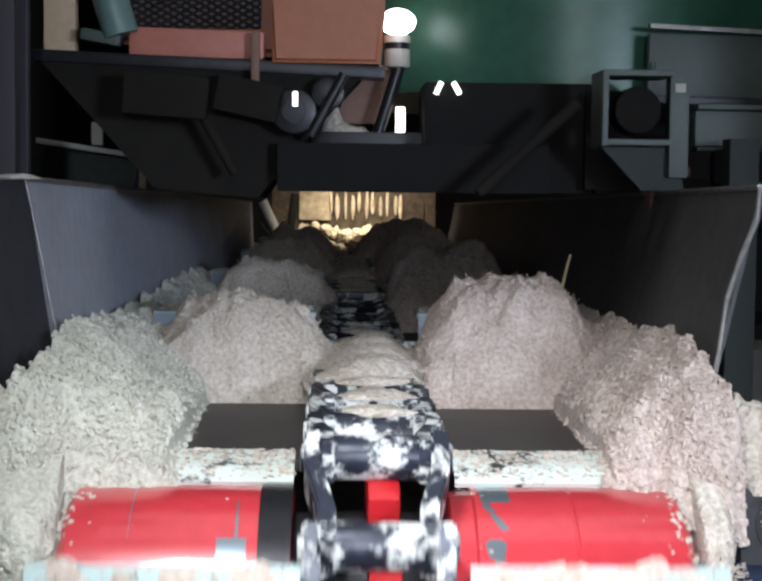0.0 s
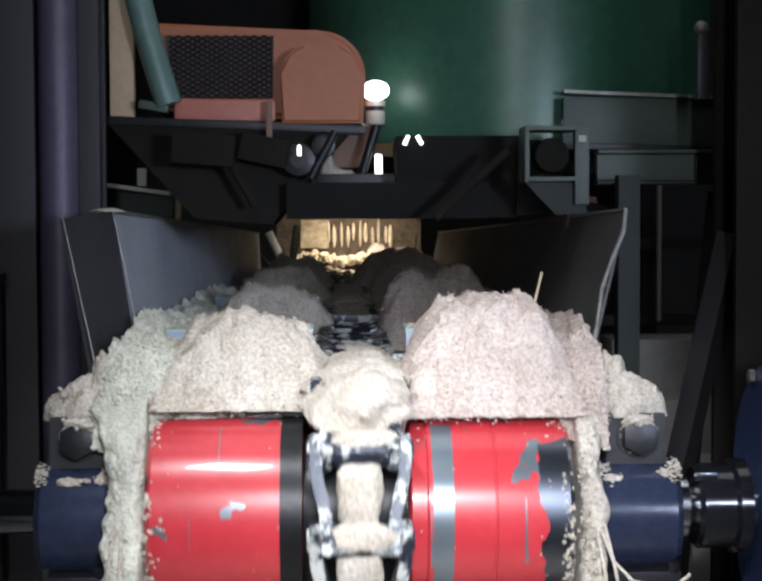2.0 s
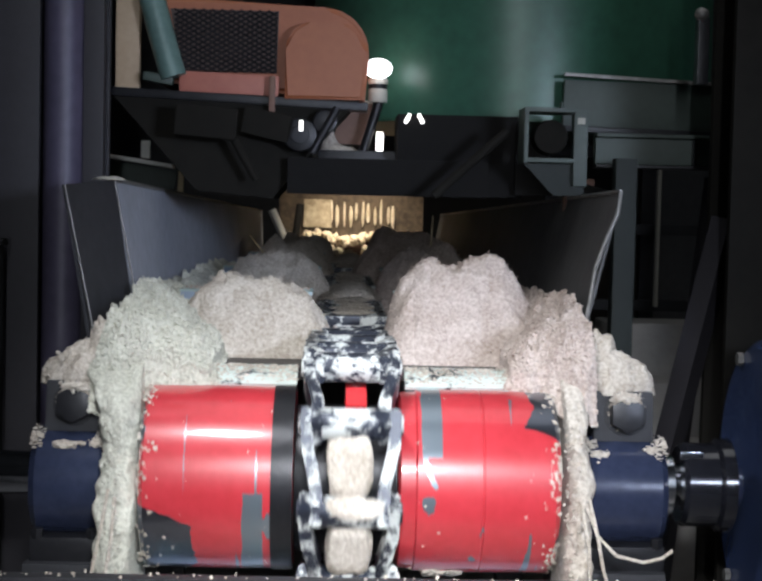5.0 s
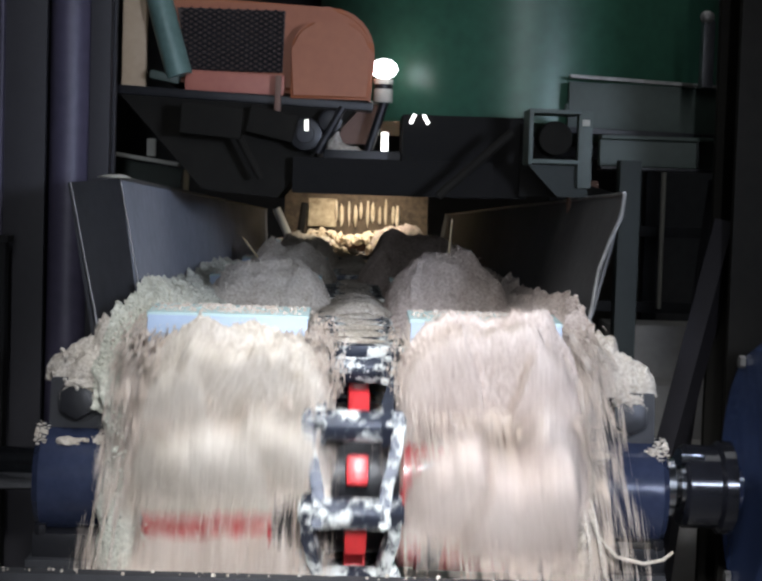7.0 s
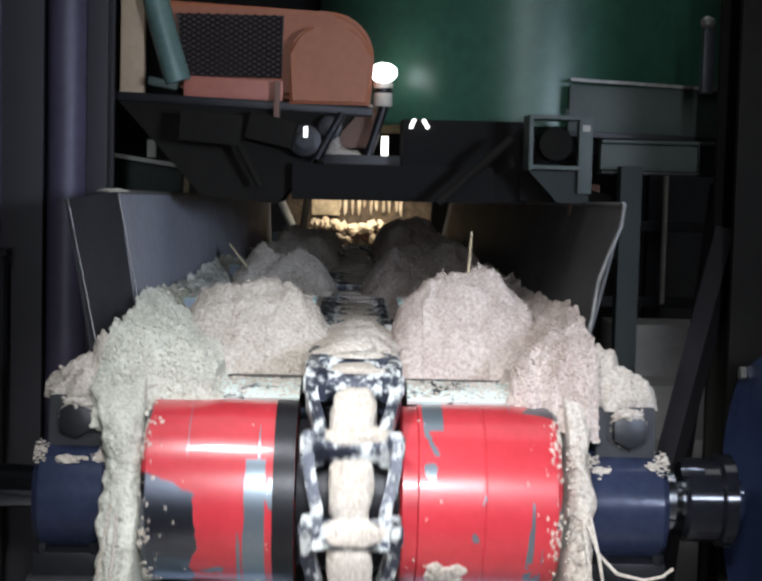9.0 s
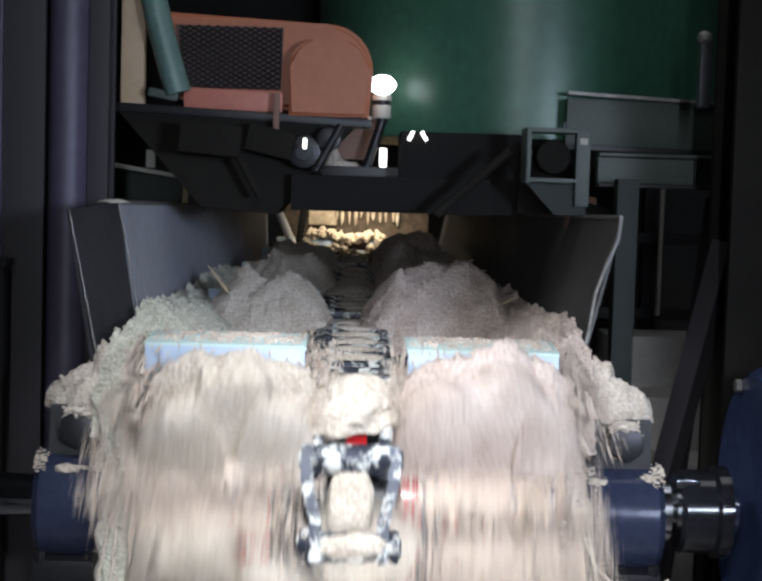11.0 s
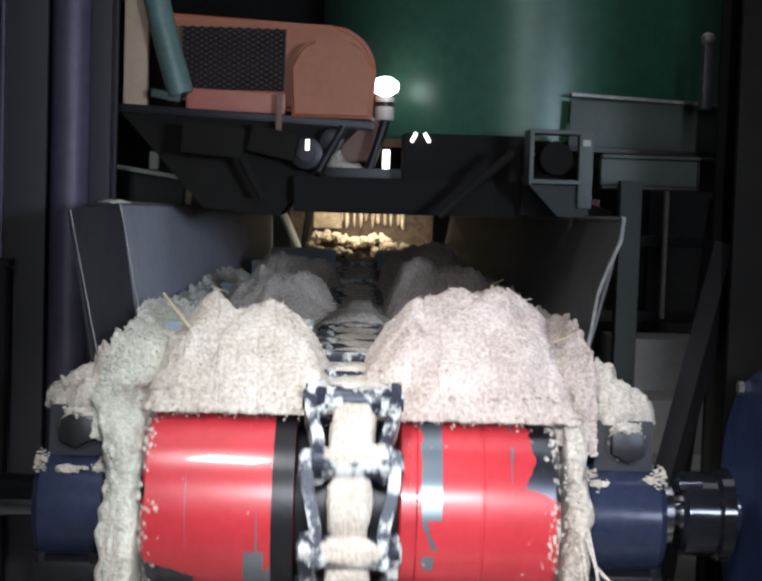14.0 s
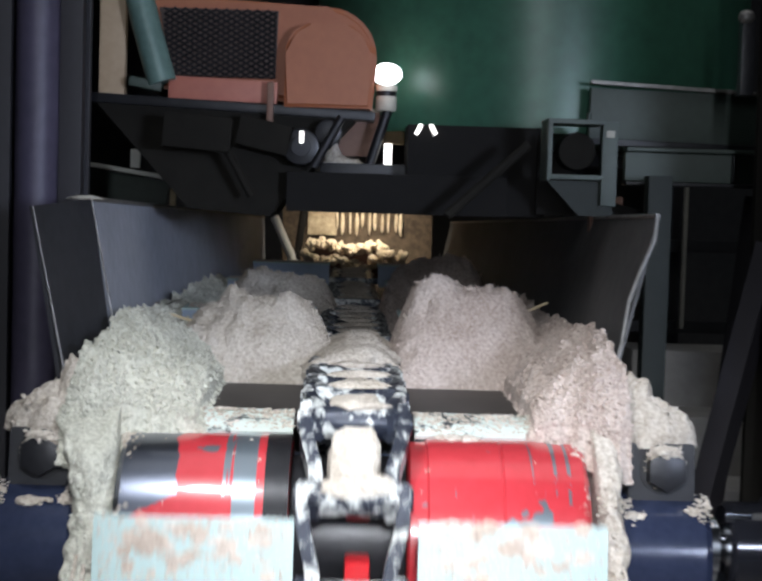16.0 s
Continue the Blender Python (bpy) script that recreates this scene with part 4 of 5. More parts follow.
# ---- fibre that stays ----
def bank(name, label, mat, side):
    """Fibre banked against one side plate, running back along the trough and spilling over the front."""
    nx, ny = 64, 330
    bm = bmesh.new()
    rows = []
    for j in range(ny + 1):
        v = j / ny
        row = []
        for i in range(nx + 1):
            u = i / nx
            reach = 0.28 if side < 0 else 0.19
            wide = 0.64 - 0.06 * min(1, v * 6) if side < 0 else 0.635
            x = wide - u * (wide - 0.60 + reach)
            front = -0.055 + 0.075 * min(1, max(0, (0.57 - x) / 0.07)) + 0.018 * noise.noise(Vector((x * 14, side, 3.0)))
            y = front + 3.3 * v ** 1.45
            crest = (0.215 if side < 0 else 0.20) * (1 - 0.2 * min(1, y / 1.5))
            prof = max(0.0, 1 - u) ** 0.72 * crest
            near = min(1.0, max(0.0, (y - front) / 0.10)) ** 0.6
            prof *= 0.22 + 0.78 * near
            if y < 0.35:
                prof *= 1 - 0.36 * max(0, (0.40 - u) / 0.40) * (1 - max(0, y) / 0.35)
            p = Vector((x * 6, y * 6, side))
            lumps = abs(noise.noise(p * 2.6)) * 0.030 + abs(noise.noise(p * 5.5)) * 0.016 + abs(noise.noise(p * 11.0)) * 0.008
            z = BED + prof * (1 + 0.30 * rough_noise(p, 2, ((0.8, 0.5), (2.0, 0.28)))) + lumps * min(1.0, prof / 0.05) - 0.010
            if u > 0.92:
                z -= 0.02
            if y < 0.0:
                z -= (0.1 * (-y / 0.1)) ** 1.0 * 0.6
            row.append(bm.verts.new((side * x, y + 0.012 * rough_noise(p, 7, ((3.0, 1.0), (9.0, 0.6))), z)))
        rows.append(row)
    for level in (0.3, 0.65, 1.0):
        row = []
        for v in rows[0]:
            c = v.co
            p = Vector((c.x * 26, level * 3, side))
            row.append(bm.verts.new((c.x + 0.006 * noise.noise(p * 2), c.y - 0.012 - 0.012 * noise.noise(p), c.z - 0.030 - 0.012 * noise.noise(p + Vector((5, 5, 5))))))
        rows.insert(0, row)
    for a, b in zip(rows, rows[1:]):
        for i in range(nx):
            bm.faces.new((a[i], a[i + 1], b[i + 1], b[i]))
    rng = random.Random(4 + side)
    for _ in range(2600):
        r = rows[int(rng.random() ** 2 * ny * 0.5)]
        c = r[rng.randrange(nx)].co
        s = rng.uniform(0.002, 0.0085)
        grain(bm, Matrix.Translation(c + Vector((0, 0, 0.002))) @ Euler([rng.uniform(0, 6) for _ in range(3)]).to_matrix().to_4x4() @ Matrix.Diagonal((s, s * 0.8, s * 0.6, 1)))
    ob = finish(name, bm, mat)
    return tagged(ob, label, "fibre heap", kind="stuff")


bank("fibre_bank", "greenish bank of crumbly fibre against the trough side", M_PULP_GREEN, -1)
bank("fibre_bank", "pinkish bank of crumbly fibre against the trough side", M_PULP_PINK, 1)


def cheek_crust(side, mat):
    """Crust of fibre hanging down the cheek plate beside the drum."""
    nx, nz = 30, 140
    bm = bmesh.new()
    rows = []
    for j in range(nz + 1):
        v = j / nz
        z = BED + 0.030 - v * 0.725
        row = []
        for i in range(nx + 1):
            u = i / nx
            x0, x1 = (0.507, 0.60) if side < 0 else (0.545, 0.605)
            if side < 0:
                x1 += 0.05 * max(0.0, 1 - v * 4)
            wob = 0.018 * rough_noise(Vector((0, z * 11, side * 2)), 4, ((1.0, 1.0), (2.7, 0.6)))
            x1 += wob
            x = x0 + (x1 - x0) * u
            a = v * 2.2
            p = Vector((x * 8, z * 6, side * 3))
            bulge = math.sin(math.pi * u) ** 0.6
            y = -0.06 - 0.20 * math.sin(min(a, 1.4)) * 0.9 - 0.03 * bulge + 0.07 * max(0.0, 1 - v * 9)
            y += 0.045 * rough_noise(p, 5, ((0.6, 0.9), (1.7, 0.5))) + 0.014 * rough_noise(p, 6, ((4.0, 0.8), (8.0, 0.6)))
            row.append(bm.verts.new((side * (x + 0.012 * rough_noise(p, 9, ((0.6, 1.0), (1.6, 0.5)))), y, z)))
        rows.append(row)
    back = [bm.verts.new((side * 0.57, 0.05, BED)), bm.verts.new((side * 0.57, 0.05, BED - 0.7))]
    for a, b in zip(rows, rows[1:]):
        for i in range(nx):
            bm.faces.new((a[i], a[i + 1], b[i + 1], b[i]))
    bmesh.ops.delete(bm, geom=back, context="VERTS")
    rim = bmesh.ops.extrude_edge_only(bm, edges=[e for e in bm.edges if e.is_boundary])
    for v in rim["geom"]:
        if isinstance(v, bmesh.types.BMVert):
            v.co.y = 0.03
    crumbs(bm, 200, (0.022, 0.012, 0.32), 0.005, 8 + side, (side * 0.552, -0.262, BED - 0.36))
    m = finish("fibre_crust", bm, mat)
    return tagged(m, "ragged crust of fibre beside the drum", "fibre crust", kind="stuff")


cheek_crust(-1, M_PULP_GREEN)
cheek_crust(1, M_PULP)


def bearing_heap(x, w, mat, seed):
    bm = bmesh.new()
    lump(bm, (w, 0.075, 0.10), seed, 1.1, (0, 0, 0), 4)
    lump(bm, (w * 0.6, 0.06, 0.135), seed + 1, 1.2, (0.03 if x < 0 else -0.03, 0.02, 0), 4)
    crumbs(bm, 90, (w, 0.06, 0.05), 0.009, seed, (0, 0, 0.03))
    ob = finish("fibre_mound", bm, mat)
    ob.location = (x, 0.030, 1.168)
    return tagged(ob, "crumbly pale heap of fibre on the bearing cap", "fibre heap", group="heaps on the bearings")


bearing_heap(-0.665, 0.088, M_PULP, 31)
bearing_heap(0.695, 0.088, M_PULP, 41)
for x, y, z, sx, s in ((-0.69, -0.085, 1.024, 0.05, 1), (-0.615, -0.08, 1.03, 0.022, 2), (0.775, -0.07, 1.035, 0.02, 3), (0.64, -0.085, 1.024, 0.03, 4), (-0.672, -0.07, 1.168, 0.040, 6), (0.707, -0.07, 1.168, 0.040, 7)):
    bm = lump(bmesh.new(), (sx * 0.8, 0.024, 0.012), s, 1.4, (0, 0, 0), 4, False)
    crumbs(bm, 26, (sx, 0.02, 0.012), 0.006, s)
    ob = finish("fibre_clot", bm, M_PULP)
    ob.location = (x, y, z)
    tagged(ob, "smeared clot of pale fibre stuck to the bearing", "fibre clot", group="clots on the bearings")

# hanging straws at the cheek plate
for s, pts in enumerate((((0.585, -0.26, 0.93), (0.61, -0.28, 0.86), (0.655, -0.29, 0.815), (0.72, -0.29, 0.80), (0.765, -0.29, 0.81), (0.79, -0.29, 0.83)),
                         ((0.59, -0.26, 0.95), (0.61, -0.285, 0.86), (0.625, -0.29, 0.78), (0.65, -0.29, 0.70)), ((0.575, -0.265, 0.92), (0.59, -0.29, 0.83), (0.595, -0.29, 0.72)), ((-0.56, -0.265, 0.95), (-0.575, -0.285, 0.85), (-0.60, -0.285, 0.72)), ((-0.545, -0.265, 0.93), (-0.55, -0.29, 0.82), (-0.57, -0.29, 0.70)))):
    bm = bmesh.new()
    for a, b in zip(pts, pts[1:]):
        cyl(bm, 0.0042, a, b, 7)
    tagged(finish("hanging_straw", bm, M_PULP), "pale strand hanging beside the drum", "strand", group="hanging strands")

# heap in the pit below, on which the fibre lands
bm = bmesh.new()
lump(bm, (0.9, 0.6, 0.28), 77, 0.8, (0, 0, 0), 4)
ob = finish("fibre_mound", bm, M_PULP)
ob.location = (0, -0.55, 0)
tagged(ob, "wide heap of fallen fibre on the hall floor", "fibre heap")


# ---- chain, flights and carried fibre: their path ----
def along(u, r=R_PITCH):
    """Place on the chain's way: u metres before the top of the drum (negative: past it). Returns y, z and the turn."""
    if u >= 0:
        return u, AXIS.z + r, 0.0
    a = -u / R_PITCH
    if a <= math.pi:
        return -r * math.sin(a), AXIS.z + r * math.cos(a), a
    return (a - math.pi) * R_PITCH, AXIS.z - r, math.pi


def link_pose(u):
    """A link stands on its pivot and points at the next one up the chain."""
    y, z, a = along(u)
    y2, z2, _ = along(u + PITCH)
    tilt = math.atan2(z2 - z, y2 - y)
    if a > math.pi * 0.75 and tilt < 0:
        tilt += 2 * math.pi
    return pose(MID, y, z, math.degrees(tilt), 0, 0)


def link_bar(s):
    """One cranked side bar of a link."""
    bm = bmesh.new()
    h = PITCH
    pts = [(0.080, -0.038), (0.081, h * 0.25), (0.104, h * 0.72), (0.105, h + 0.03)]
    rows = []
    for x, y in pts:
        rows.append([bm.verts.new((s * (x + dx), y, dz)) for dx, dz in ((-0.015, -0.036), (0.015, -0.036), (0.015, 0.036), (-0.015, 0.036))])
    for a, b in zip(rows, rows[1:]):
        for i in range(4):
            bm.faces.new((a[i], a[(i + 1) % 4], b[(i + 1) % 4], b[i]))
    bm.faces.new(rows[0])
    bm.faces.new(rows[-1][::-1])
    bmesh.ops.bevel(bm, geom=list(bm.edges), offset=0.005, segments=2, affect="EDGES")
    return bm


def pack_mesh(seed, w=0.055):
    bm = bmesh.new()
    lump(bm, (w, 0.080, 0.047), seed, 0.5, (0, PITCH / 2, -0.012), 4, square=0.5)
    lump(bm, (0.075, 0.03, 0.016), seed + 5, 1.2, (0.01, 0.005, 0.034), 3)
    return bm


def mesh_of(name, bm, mat):
    ob = finish(name, bm, mat)
    me = ob.data
    bpy.data.objects.remove(ob)
    return me


def place_mesh(name, me, parent=None, label=""):
    ob = new(name, me)
    if parent is not None:
        ob.parent = parent
    if label:
        tagged(ob, label)
    return ob


FLIGHT_TIMES = [FIRST + 3.97 * k for k in range(-1, 8)]
LINK = mesh_of("link", cyl(bmesh.new(), 0.038, (-0.094, 0, 0), (0.094, 0, 0), 24, bevel=0.006), M_CHAIN)
BARS = [mesh_of("side_bar", link_bar(s), M_CHAIN) for s in (-1, 1)]
for me in BARS:
    me.shade_flat()
PIN = mesh_of("pin", cyl(bmesh.new(), 0.026, (-0.126, 0, 0), (0.126, 0, 0), 14, bevel=0.004), M_CHAIN)
PACKS = [mesh_of("packed_fibre", pack_mesh(s), M_PULP) for s in (3, 13, 23)]
chain = thing("conveyor_chain", "heavy cranked drag chain smeared with pale fibre", "chain")
links = []
random.seed(12)
for k, tk in enumerate(FLIGHT_TIMES):
    for j in range(8):
        passing = tk + j * 3.97 / 8
        ob = place_mesh("link", LINK, chain)
        links.append((ob, passing))
        for bar in BARS:
            place_mesh("side_bar", bar, ob)
        place_mesh("pin", PIN, ob)
        filled = (0.2 < passing < 4.1) or (7.15 < passing < 9.8) or (11.55 < passing < 14.3) or (15.0 < passing)
        if filled and not (2.6 < passing < 2.95):
            place_mesh("packed_fibre", PACKS[(j + k) % 3], ob, "pale fibre packed in the link")


def flight(k):
    t = thing("chain_flight", "pale angle-section conveyor flight bolted across the chain", "flight", group="chain flights")
    for x0, x1 in ((-0.520, -0.118), (0.132, 0.515)):
        w, xm = x1 - x0, (x0 + x1) / 2
        top = part("flight_top", box(bmesh.new(), (w, 0.195, 0.012), (xm, 0.10, 0.125), (0, 0, 0), 0.004), M_FLIGHT, t, "pale cyan trailing leg")
        part("flight_face", box(bmesh.new(), (w - 0.006, 0.012, 0.112), (xm, -0.009, 0.069), (-9, 0, 0), 0.003), M_FLIGHT_FACE, t, "blue-grey pushing face")
        cake = crumbs(bmesh.new(), 420, (w / 2 - 0.01, 0.085, 0.001), 0.005, 60 + k, (xm, 0.108, 0.131))
        rng = random.Random(200 + k + int(x0 > 0))
        for i in range(10 if k == 3 else 34):
            sx = rng.uniform(0.008, 0.026)
            lump(cake, (sx, sx * rng.uniform(0.4, 0.9), 0.004), i + k, 1.6, (xm + rng.uniform(-1, 1) * (w / 2 - 0.05), 0.19 - 0.11 * rng.random() ** 1.6, 0.130), 3)
        tagged(part("dust_cake", cake, M_FALL, t, "pale cake of fibre dust"), kind="stuff")
        tagged(part("toe_fringe", crumbs(bmesh.new(), 110, (w / 2 - 0.01, 0.008, 0.012), 0.0045, 90 + k, (xm, -0.022, 0.014)), M_PULP, t), kind="stuff")
        for bx in (-0.08, 0.08):
            part("bolt", cyl(bmesh.new(), 0.008, (xm + bx, 0.10, 0.128), (xm + bx, 0.10, 0.134), 6), M_FLIGHT, t)
    part("cross_bar", box(bmesh.new(), (0.30, 0.05, 0.03), (0, 0.03, 0.045), (0, 0, 0), 0.006), M_CHAIN, t, "dark cross bar over the chain")
    return t


flights = [flight(k) for k in range(len(FLIGHT_TIMES))]

# heaps pushed along by each flight, in rigid pieces that ride together, tip over the drum and drop
def heap_height(x, q, tall, skew, seed):
    """Height of a heap at x (-1 to 1 across it) and q (0 at the flight, 1 at its toe)."""
    if q < 0.42:
        along_it = 0.62 + 0.38 * math.sin(math.pi / 2 * max(-0.3, q) / 0.42)
    else:
        along_it = max(0.0, 1 - min(1.0, (q - 0.42) / 0.58) ** 1.7) ** 0.95
    w = (x - skew) / (1 + skew if x < skew else 1 - skew)
    across = max(0.0, 1 - abs(w) ** 3.4) ** 0.85
    p = Vector((x * 1.3, q * 1.5, seed * 3.7))
    h = tall * along_it * across * (1 + 0.20 * noise.noise(p) + 0.14 * noise.noise(p * 2.3))
    return h + (0.020 * noise.noise(p * 5.0) + 0.016 * abs(noise.noise(p * 9.0)) + 0.008 * abs(noise.noise(p * 19.0))) * min(1.0, h / 0.05)


def heap_piece(x0, x1, s0, s1, length, half, tall, skew, seed, under):
    """A piece of a heap; its front and its cut sides run on, sinking, under the pieces beside it."""
    bm = bmesh.new()
    lap = 0.20
    a0, a1 = (x0 if x0 <= -1 else x0 - lap), (x1 if x1 >= 1 else x1 + lap)
    nx, ny = max(6, int((a1 - a0) * half / 0.009)), max(4, int((s1 - s0 + under) / 0.009))
    mid = (s0 + s1) / 2
    rows = []
    for j in range(ny + 1):
        sv = s0 - 0.006 + (s1 - s0 + under + 0.006) * j / ny
        row = []
        for i in range(nx + 1):
            xv = a0 + (a1 - a0) * i / nx
            rag = 0.05 * noise.noise(Vector((xv * 5, sv * 9, seed)))
            ex = xv + (rag if 0 < i < nx or abs(xv) < 0.98 else 0)
            h = heap_height(ex, sv / length, tall, skew, seed)
            past = max(0.0, sv - s1, (x0 - xv) * half, (xv - x1) * half)
            h -= past * 1.2 + past * past * 45 + (0.003 if past > 0 else 0.0)
            row.append(bm.verts.new((ex * half, mid - sv, max(0.0, h))))
        rows.append(row)
    for a, b in zip(rows, rows[1:]):
        for i in range(nx):
            bm.faces.new((a[i], a[i + 1], b[i + 1], b[i]))
    rim = [rows[0][i] for i in range(nx + 1)] + [r[nx] for r in rows[1:]] + [rows[-1][i] for i in range(nx - 1, -1, -1)] + [r[0] for r in rows[-2:0:-1]]
    last = rim
    for level in (0.66, 0.33, 0.0):
        ring = []
        for v in rim:
            p = v.co * 38 + Vector((0, 0, level * 9))
            off = 0.012 if level else 0.0
            ring.append(bm.verts.new((v.co.x + off * noise.noise(p), v.co.y + off * noise.noise(p + Vector((7, 3, 1))), v.co.z * level - 0.004)))
        for i in range(len(rim)):
            j = (i + 1) % len(rim)
            bm.faces.new((last[i], last[j], ring[j], ring[i]))
        last = ring
    rng = random.Random(seed * 31 + int(s0 * 1000) + int(x0 * 100))
    spots = [v.co.copy() for r in rows for v in r if v.co.z > 0.03]
    area = (x1 - x0) * half * (s1 - s0)
    for n in range(int(area * 5200) if spots else 0):
        p = rng.choice(spots)
        way = Vector((rng.uniform(-1, 1), rng.uniform(-1, 1), rng.uniform(-0.2, 0.7))).normalized()
        if n % 3 == 0:
            ln, r = rng.uniform(0.008, 0.030), rng.uniform(0.0009, 0.0020)
            grain(bm, Matrix.Translation(p + way * ln * 0.3) @ way.to_track_quat("Z", "Y").to_matrix().to_4x4() @ Matrix.Diagonal((r, r, ln / 2, 1)))
        else:
            r = rng.uniform(0.002, 0.0068)
            grain(bm, Matrix.Translation(p) @ Euler([rng.uniform(0, 6) for _ in range(3)]).to_matrix().to_4x4() @ Matrix.Diagonal((r, r * 0.8, r * 0.6, 1)))
    return bm


def streak_mesh(seed, long=0.11):
    """A ragged, furrowed sheet of fibre, torn at its edges and holed, with loose strands along its way of travel."""
    bm = bmesh.new()
    rng = random.Random(seed)
    nx, ny, half = 64, int(long * 160), 0.255
    shift = Vector((seed * 2.3, seed * 1.1, 0))

    def height(x, y):
        p = Vector((x, y, 0))
        return 0.022 * noise.noise(Vector((x * 9, y * 5, seed))) + 0.013 * noise.noise(Vector((x * 34, y * 7, seed))) + 0.006 * noise.noise(Vector((x * 90, y * 22, seed))) + 0.003 * noise.noise(p * 160 + shift)

    for low in (0.0, 0.012):
        grid = []
        for j in range(ny + 1):
            y = long * (2 * j / ny - 1)
            grid.append([bm.verts.new((half * (2 * i / nx - 1) + 0.004 * noise.noise(Vector((i * 0.9, j * 0.7, seed))), y, height(half * (2 * i / nx - 1), y) * (1 - 20 * low) - low)) for i in range(nx + 1)])
        for j in range(ny):
            for i in range(nx):
                x, y = half * (2 * (i + 0.5) / nx - 1), long * (2 * (j + 0.5) / ny - 1)
                edge = max(abs(x) / half, abs(y) / long)
                tear = noise.noise(Vector((x * 55, y * 11, seed + 4))) + 0.6 * noise.noise(Vector((x * 140, y * 25, seed + 4)))
                if tear + 0.55 < max(0.0, (edge - 0.45) / 0.55) * 1.5 or tear < -0.62:
                    continue
                q = (grid[j][i], grid[j][i + 1], grid[j + 1][i + 1], grid[j + 1][i])
                bm.faces.new(q if low == 0 else q[::-1])
    bmesh.ops.delete(bm, geom=[v for v in bm.verts if not v.link_faces], context="VERTS")
    for i in range(300):
        x, y = rng.uniform(-0.25, 0.25), rng.uniform(-long, long)
        grain(bm, pose(x, y, height(x, y) + rng.uniform(-0.004, 0.008), 0, 0, rng.uniform(-9, 9)) @ Matrix.Diagonal((rng.uniform(0.001, 0.0028), rng.uniform(0.008, 0.035), rng.uniform(0.001, 0.0025), 1)))
    return crumbs(bm, 160, (0.27, long * 1.1, 0.03), 0.004, seed)


STREAKS = [mesh_of("pulp_streak", streak_mesh(20 + s), M_FALL) for s in range(6)]
SHREDS = [mesh_of("pulp_shred", streak_mesh(50 + s, 0.06), M_FALL) for s in range(4)]


def strand_mesh(seed):
    """A thin veil of single strands and crumbs."""
    bm = bmesh.new()
    rng = random.Random(seed)
    ways = [rng.uniform(-0.23, 0.23) for _ in range(9)]
    for i in range(170):
        x = rng.choice(ways) + rng.gauss(0, 0.014)
        m = pose(x, rng.uniform(-0.12, 0.12), rng.uniform(-0.02, 0.03), 0, 0, rng.uniform(-5, 5))
        grain(bm, m @ Matrix.Diagonal((rng.uniform(0.001, 0.003), rng.uniform(0.015, 0.06), rng.uniform(0.001, 0.003), 1)))
    return crumbs(bm, 120, (0.24, 0.16, 0.03), 0.004, seed)


STRANDS = [mesh_of("pulp_strand", strand_mesh(70 + s), M_FALL) for s in range(4)]
SADDLE = [mesh_of("pulp_lump", lump(bmesh.new(), (0.12, 0.12, 0.065), s, 1.2, detail=5, grain=SOFT), M_PULP) for s in (8, 9)]
riders = []     # (object, flight time, lead, x, lift, release angle, tilt)
rng = random.Random(5)
